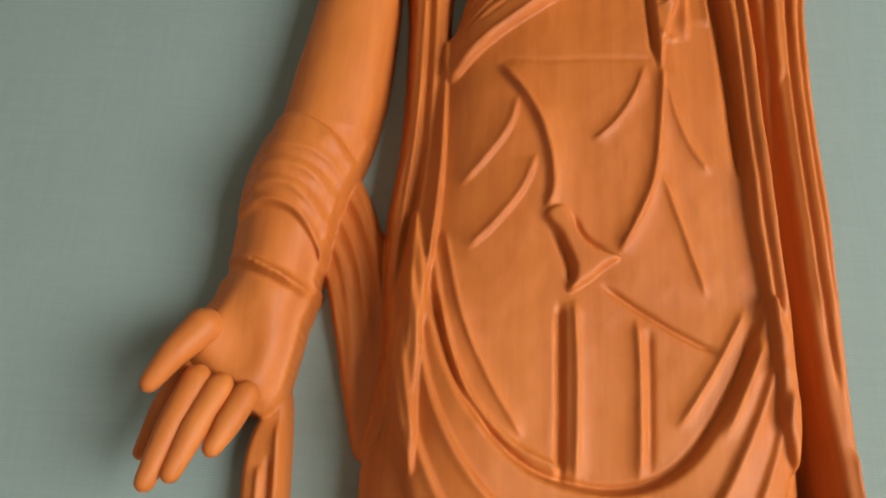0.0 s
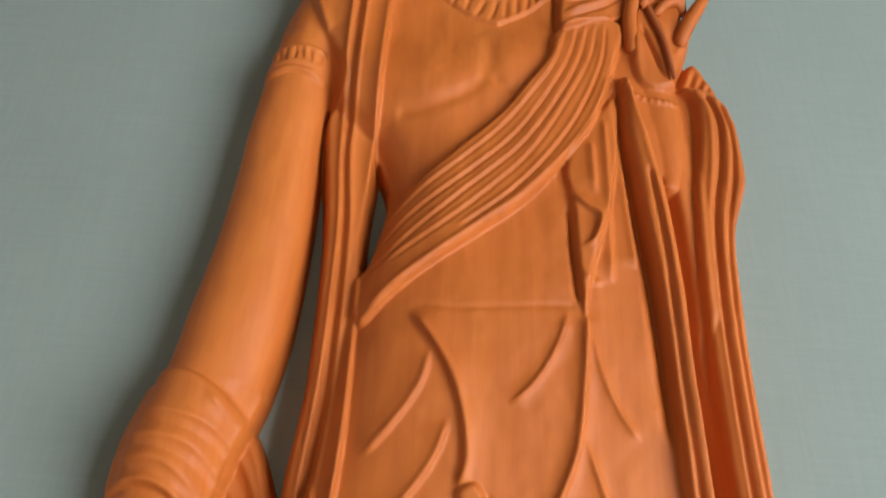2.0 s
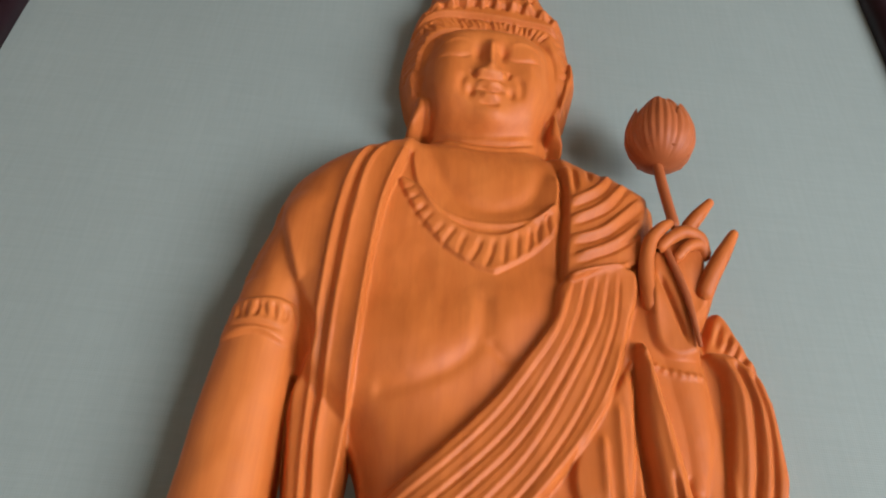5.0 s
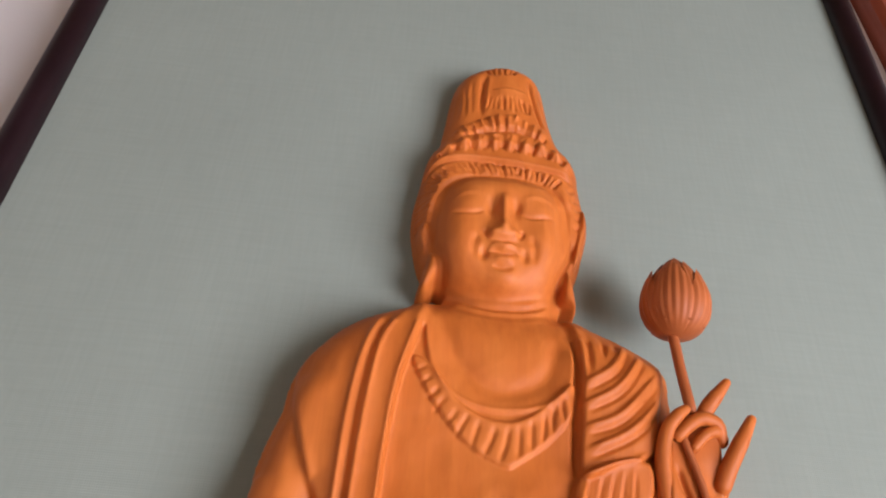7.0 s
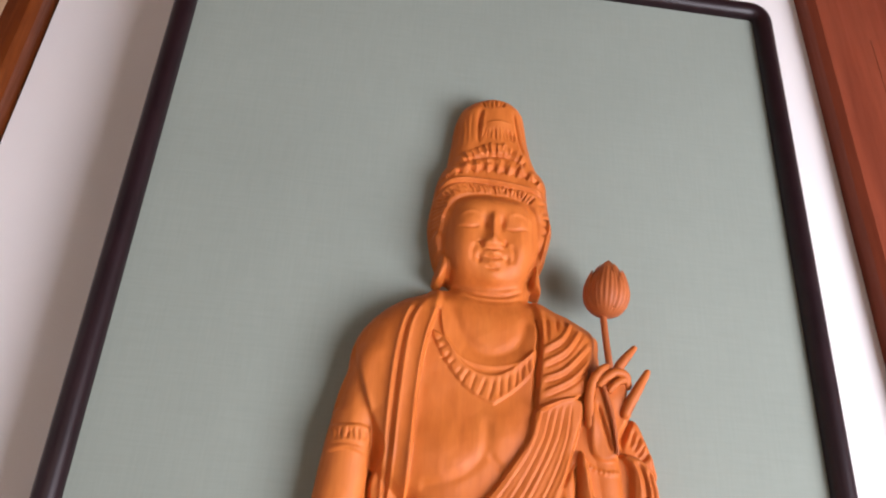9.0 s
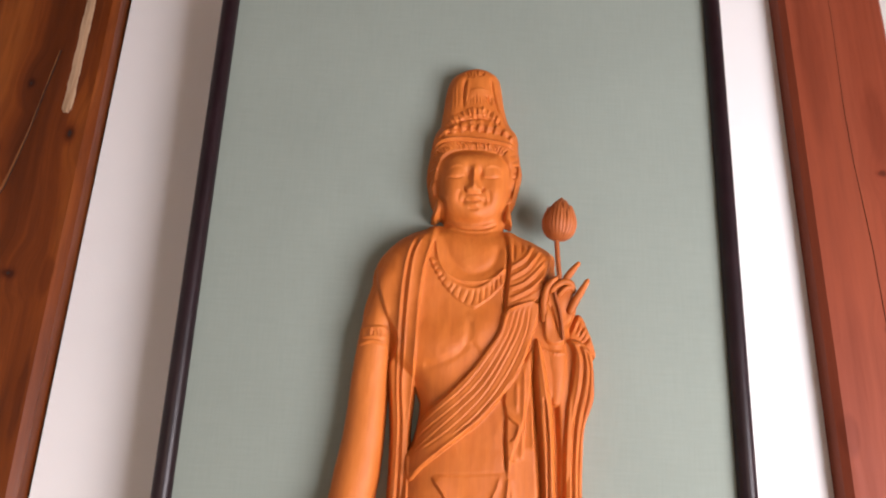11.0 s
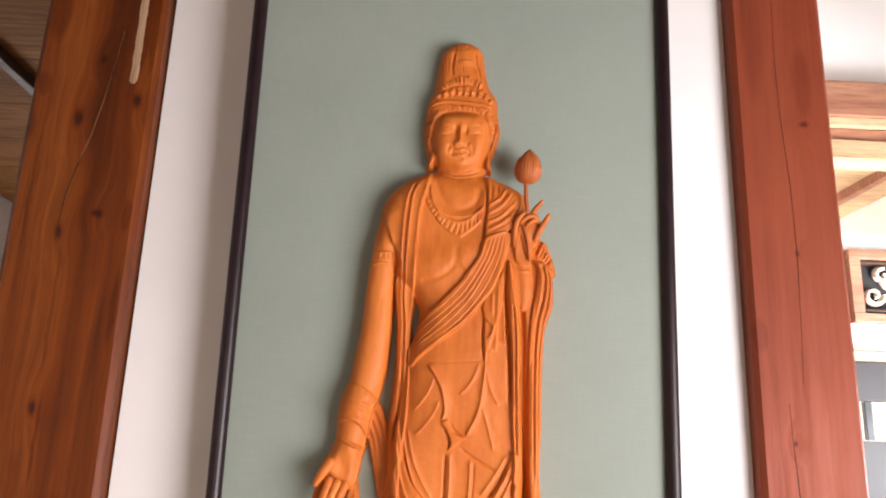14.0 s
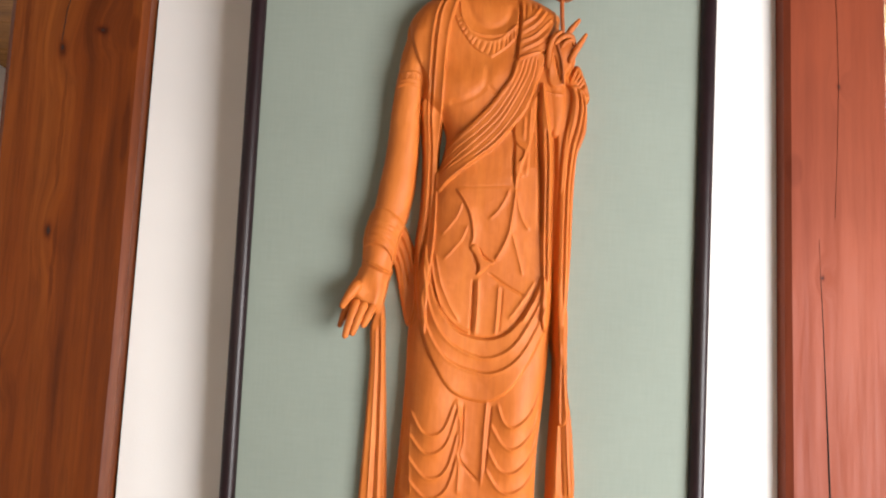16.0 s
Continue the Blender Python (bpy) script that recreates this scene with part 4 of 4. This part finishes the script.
soft += np.where(soft > 4, 0.7 * unevenness(34, 1) + 0.36 * unevenness(15, 2) + 0.16 * unevenness(6.5, 3), 0)
for _ in range(2):
    soft[1:-1, 1:-1] = (4 * soft[1:-1, 1:-1] + soft[:-2, 1:-1] + soft[2:, 1:-1] + soft[1:-1, :-2] + soft[1:-1, 2:]) / 8
H = soft
keep = np.maximum.reduce([H[:-1, :-1], H[1:, :-1], H[:-1, 1:], H[1:, 1:]]) > -2.0
number = np.arange(H.size).reshape(H.shape)
quads = np.stack([number[:-1, :-1], number[:-1, 1:], number[1:, 1:], number[1:, :-1]], -1)[keep]
used = np.unique(quads)
lookup = np.zeros(H.size, int)
lookup[used] = np.arange(len(used))
xx, zz = np.meshgrid(gx, gz)
verts = np.c_[xx.ravel()[used], -H.ravel()[used], zz.ravel()[used] + 1000]
free = np.array(extra_verts) + (0, 0, 1000)
faces = lookup[quads].tolist() + [tuple(i + len(used) for i in f) for f in extra_faces]
me = bpy.data.meshes.new("statue")
me.from_pydata((np.vstack([verts, free]) / 1000).tolist(), [], faces)
me.materials.append(CARVED)
me.materials.append(LOTUS)
slots = np.zeros(len(faces), int)
slots[len(faces) - len(extra_faces) + lotus_start:len(faces) - len(extra_faces) + lotus_end] = 1
me.polygons.foreach_set("material_index", slots)
me.shade_smooth()
statue = new("statue", me)
statue.matrix_world = HANG
tagged(statue, "orange carved wooden relief statue holding a lotus bud", "statue")

# ---- picture: frame, cloth panel, hanger ----
picture = new("relief_picture")
picture.matrix_world = HANG
tagged(picture, "tall black-framed panel covered in grey-green cloth, hung leaning from the wall", "picture")
W, BOT, TOPZ = 0.40, 0.82, 2.632


def rounded(w, z0, z1, r, n=8):
    """A rounded rectangle's outline, counter-clockwise, with the direction outwards."""
    pts = []
    for cx, cz, a0 in ((w - r, z1 - r, 0), (-w + r, z1 - r, 90), (-w + r, z0 + r, 180), (w - r, z0 + r, 270)):
        for k in range(n + 1):
            a = radians(a0 + 90 * k / n)
            pts.append((cx, cz, math.cos(a), math.sin(a), r))
    return pts


def frame_moulding():
    bm = bmesh.new()
    prof = [(0.0, 0.012), (0.0, -0.006), (0.002, -0.011), (0.007, -0.0155), (0.014, -0.0175), (0.021, -0.0155), (0.026, -0.010), (0.028, -0.002), (0.028, 0.035), (0.0, 0.035)]
    rings = []
    for cx, cz, ux, uz, r in rounded(W, BOT, TOPZ, 0.006):
        # inner corner nearly square, outer corner well rounded
        rings.append([bm.verts.new((cx + ux * (r + d), y, cz + uz * (r + d))) for d, y in prof])
    n = len(rings)
    for i in range(n):
        a, b = rings[i], rings[(i + 1) % n]
        for k in range(len(prof)):
            bm.faces.new((a[k], a[(k + 1) % len(prof)], b[(k + 1) % len(prof)], b[k]))
    bmesh.ops.recalc_face_normals(bm, faces=bm.faces)
    return bm


part("frame", frame_moulding(), LACQUER, picture, "rounded black lacquered frame", True)
part("cloth_panel", box(bmesh.new(), -W - 0.004, W + 0.004, 0.0, 0.012, BOT - 0.004, TOPZ + 0.004), CLOTH, picture, "grey-green woven cloth backing")

# perforated steel hanging strip above the frame
def hanger_strip(x):
    top = new("hanging_strip")
    tagged(top, "dark perforated steel strip holding the frame to the wall", "hanger")
    bm = bmesh.new()
    z0, z1, w, hole, pitch = TOPZ + 0.03, 3.25, 0.011, 0.0065, 0.03
    n = int((z1 - z0) / pitch)
    for i in range(n):
        zc = z0 + (i + 0.5) * pitch
        inner, outer = [], []
        for k in range(12):
            a = 2 * math.pi * (k + 0.5) / 12
            s = 1 / max(abs(math.cos(a)), abs(math.sin(a)))
            inner.append((x + hole * math.cos(a), zc + 0.010 * math.sin(a)))
            outer.append((x + w * math.cos(a) * s, zc + pitch / 2 * math.sin(a) * s))
        for y in (0.030, 0.033):
            vi, vo = [bm.verts.new((p, y, q)) for p, q in inner], [bm.verts.new((p, y, q)) for p, q in outer]
            for k in range(12):
                bm.faces.new((vi[k], vi[(k + 1) % 12], vo[(k + 1) % 12], vo[k]))
    part("strip", bm, STEEL, top)
    top.matrix_world = HANG
    return top


hanger_strip(0.192)

# ---- room behind, beside the brown post ----
slab("wall_alcove_back", PLASTER, -0.62, -0.06, 0.9, 1.0, 0, LOW, 0, None, "white plaster wall behind the post", "wall", "structure")
low_ceiling = slab("ceiling_low", BOARD, X0, -0.06, 0.24, Y1, LOW + 0.02, LOW + 0.06, 0, None, "brown board ceiling of the back room", "ceiling", "structure")
bm = bmesh.new()
y = 0.30
while y < Y1 - 0.1:
    box(bm, X0 + 0.01, -0.08, y, y + 0.385, LOW, LOW + 0.018, 0.003)
    y += 0.39
boards = part("ceiling_boards", bm, BOARD)
tagged(boards, "wide brown ceiling boards with dark joints", "ceiling", "", "structure")
slab("ceiling_beam", DARK_WOOD, -1.575, -1.535, 0.32, Y1 - 0.01, 2.852, LOW - 0.004, 0.004, None, "dark brown square beam under the board ceiling", "beam")
slab("wall_rail", BEAM_RED, X0 + 0.002, X0 + 0.04, 0.4, Y1 - 0.02, 2.085, 2.19, 0.004, None, "brown wooden rail along the white side wall", "rail")

# ---- back wall beyond the red post ----
BACK = 1.7
slab("wall_back_upper", PLASTER, 0.062, X1, BACK, BACK + 0.12, 3.30, TOP, 0, None, "white plaster wall above the lintel", "wall", "structure")
slab("lintel_beam", BEAM_RED, 0.07, X1 - 0.005, BACK - 0.05, BACK + 0.14, 3.125, 3.30, 0.006, None, "wide reddish-brown lintel beam", "beam")
for name, z0, z1, out, mat in (("lintel_moulding", 3.080, 3.122, 0.035, PALE_WOOD), ("lintel_moulding", 3.018, 3.076, 0.01, BEAM_RED), ("lintel_moulding", 2.925, 3.014, 0.025, PALE_WOOD)):
    slab(name, mat, 0.07, X1 - 0.005, BACK - out, BACK + 0.12, z0, z1, 0.003, None, "thin wooden moulding strip under the lintel", "moulding", "", "lintel mouldings")
slab("wall_back_middle", PLASTER, 0.062, X1, BACK + 0.01, BACK + 0.10, 2.50, 2.575, 0, None, "white plaster strip above the transom", "wall", "structure")
slab("wall_back_lower", PLASTER, 0.062, X1, BACK + 0.01, BACK + 0.10, 2.05, 2.17, 0, None, "white plaster strip under the transom", "wall", "structure")
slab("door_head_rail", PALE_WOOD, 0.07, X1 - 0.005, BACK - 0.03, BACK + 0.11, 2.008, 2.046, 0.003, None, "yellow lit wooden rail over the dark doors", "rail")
slab("dark_door_panel", PANEL_BLACK, 0.07, X1 - 0.005, BACK + 0.01, BACK + 0.07, 0.0, 1.675, 0.003, None, "black sliding door panel", "door")
slab("dark_door_head", PANEL_BLACK, 0.07, X1 - 0.005, BACK, BACK + 0.08, 1.842, 2.004, 0.003, None, "black door head under the rail", "door")
for k in range(8):
    slab("window_bar", STEEL, 0.5 + 0.27 * k, 0.53 + 0.27 * k, BACK + 0.012, BACK + 0.04, 1.679, 1.838, 0.002, None, "thin dark bar of the low window", "bar", "", "window bars")


def curl(x, z, r, a0, turns):
    """A carved scroll: a strap that winds in on itself."""
    bm = bmesh.new()
    n = 26
    rows = []
    for i in range(n + 1):
        s = i / n
        a, q = a0 + turns * 2 * math.pi * s, r * (1 - 0.78 * s)
        w = 0.010 * (1 - 0.35 * s) * (1 + 0.25 * math.sin(9 * s))
        c, d = math.cos(a), math.sin(a)
        rows.append([bm.verts.new((x + (q + o) * c, BACK + e, z + (q + o) * d)) for o, e in ((-w, 0.02), (-w * 0.6, -0.004), (w * 0.6, -0.004), (w, 0.02))])
    for p, q in zip(rows, rows[1:]):
        for k in range(3):
            bm.faces.new((p[k], p[k + 1], q[k + 1], q[k]))
    bmesh.ops.recalc_face_normals(bm, faces=bm.faces)
    return bm


def transom(x0, x1):
    top = new("carved_transom")
    tagged(top, "openwork wooden transom with pale carved scrolls on black", "transom", "carved transoms")
    part("backing", box(bmesh.new(), x0, x1, BACK + 0.03, BACK + 0.05, 2.215, 2.455), PANEL_BLACK, top)
    part("top_rail", box(bmesh.new(), x0, x1, BACK - 0.02, BACK + 0.07, 2.455, 2.497, 0.003), BEAM_RED, top)
    part("bottom_rail", box(bmesh.new(), x0, x1, BACK - 0.02, BACK + 0.07, 2.174, 2.213, 0.003), BEAM_RED, top)
    for a in (x0, x1 - 0.05):
        part("stile", box(bmesh.new(), a, a + 0.05, BACK - 0.018, BACK + 0.06, 2.214, 2.454, 0.003), BEAM_RED, top)
    # a stem that waves from end to end, with a curled leaf at each turn
    x, k = x0 + 0.11, 0
    while x < x1 - 0.09:
        up = 1 if k % 2 else -1
        part("scroll", curl(x, 2.335 + 0.038 * up, 0.046, 1.6 + 1.5 * up, 1.25 * up), CARVING, top, "", True)
        part("leaf", curl(x + 0.045, 2.335 - 0.052 * up, 0.034, -1.2 * up, -1.0 * up), CARVING, top, "", True)
        x, k = x + 0.088, k + 1
    for z in (2.228, 2.442):
        part("inner_bead", box(bmesh.new(), x0 + 0.052, x1 - 0.052, BACK - 0.01, BACK + 0.028, z - 0.006, z + 0.006, 0.002), DARK_WOOD, top)
    return top


transom(1.83, 2.58)
transom(0.85, 1.80)

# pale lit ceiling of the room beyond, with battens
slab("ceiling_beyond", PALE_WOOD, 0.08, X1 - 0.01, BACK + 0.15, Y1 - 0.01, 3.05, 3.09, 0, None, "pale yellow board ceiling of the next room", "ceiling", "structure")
for k in range(5):
    slab("ceiling_batten", BEAM_RED, 0.5 + 0.45 * k, 0.545 + 0.45 * k, BACK + 0.16, Y1 - 0.02, 2.995, 3.048, 0.003, None, "brown batten under the pale ceiling", "batten", "", "ceiling battens")
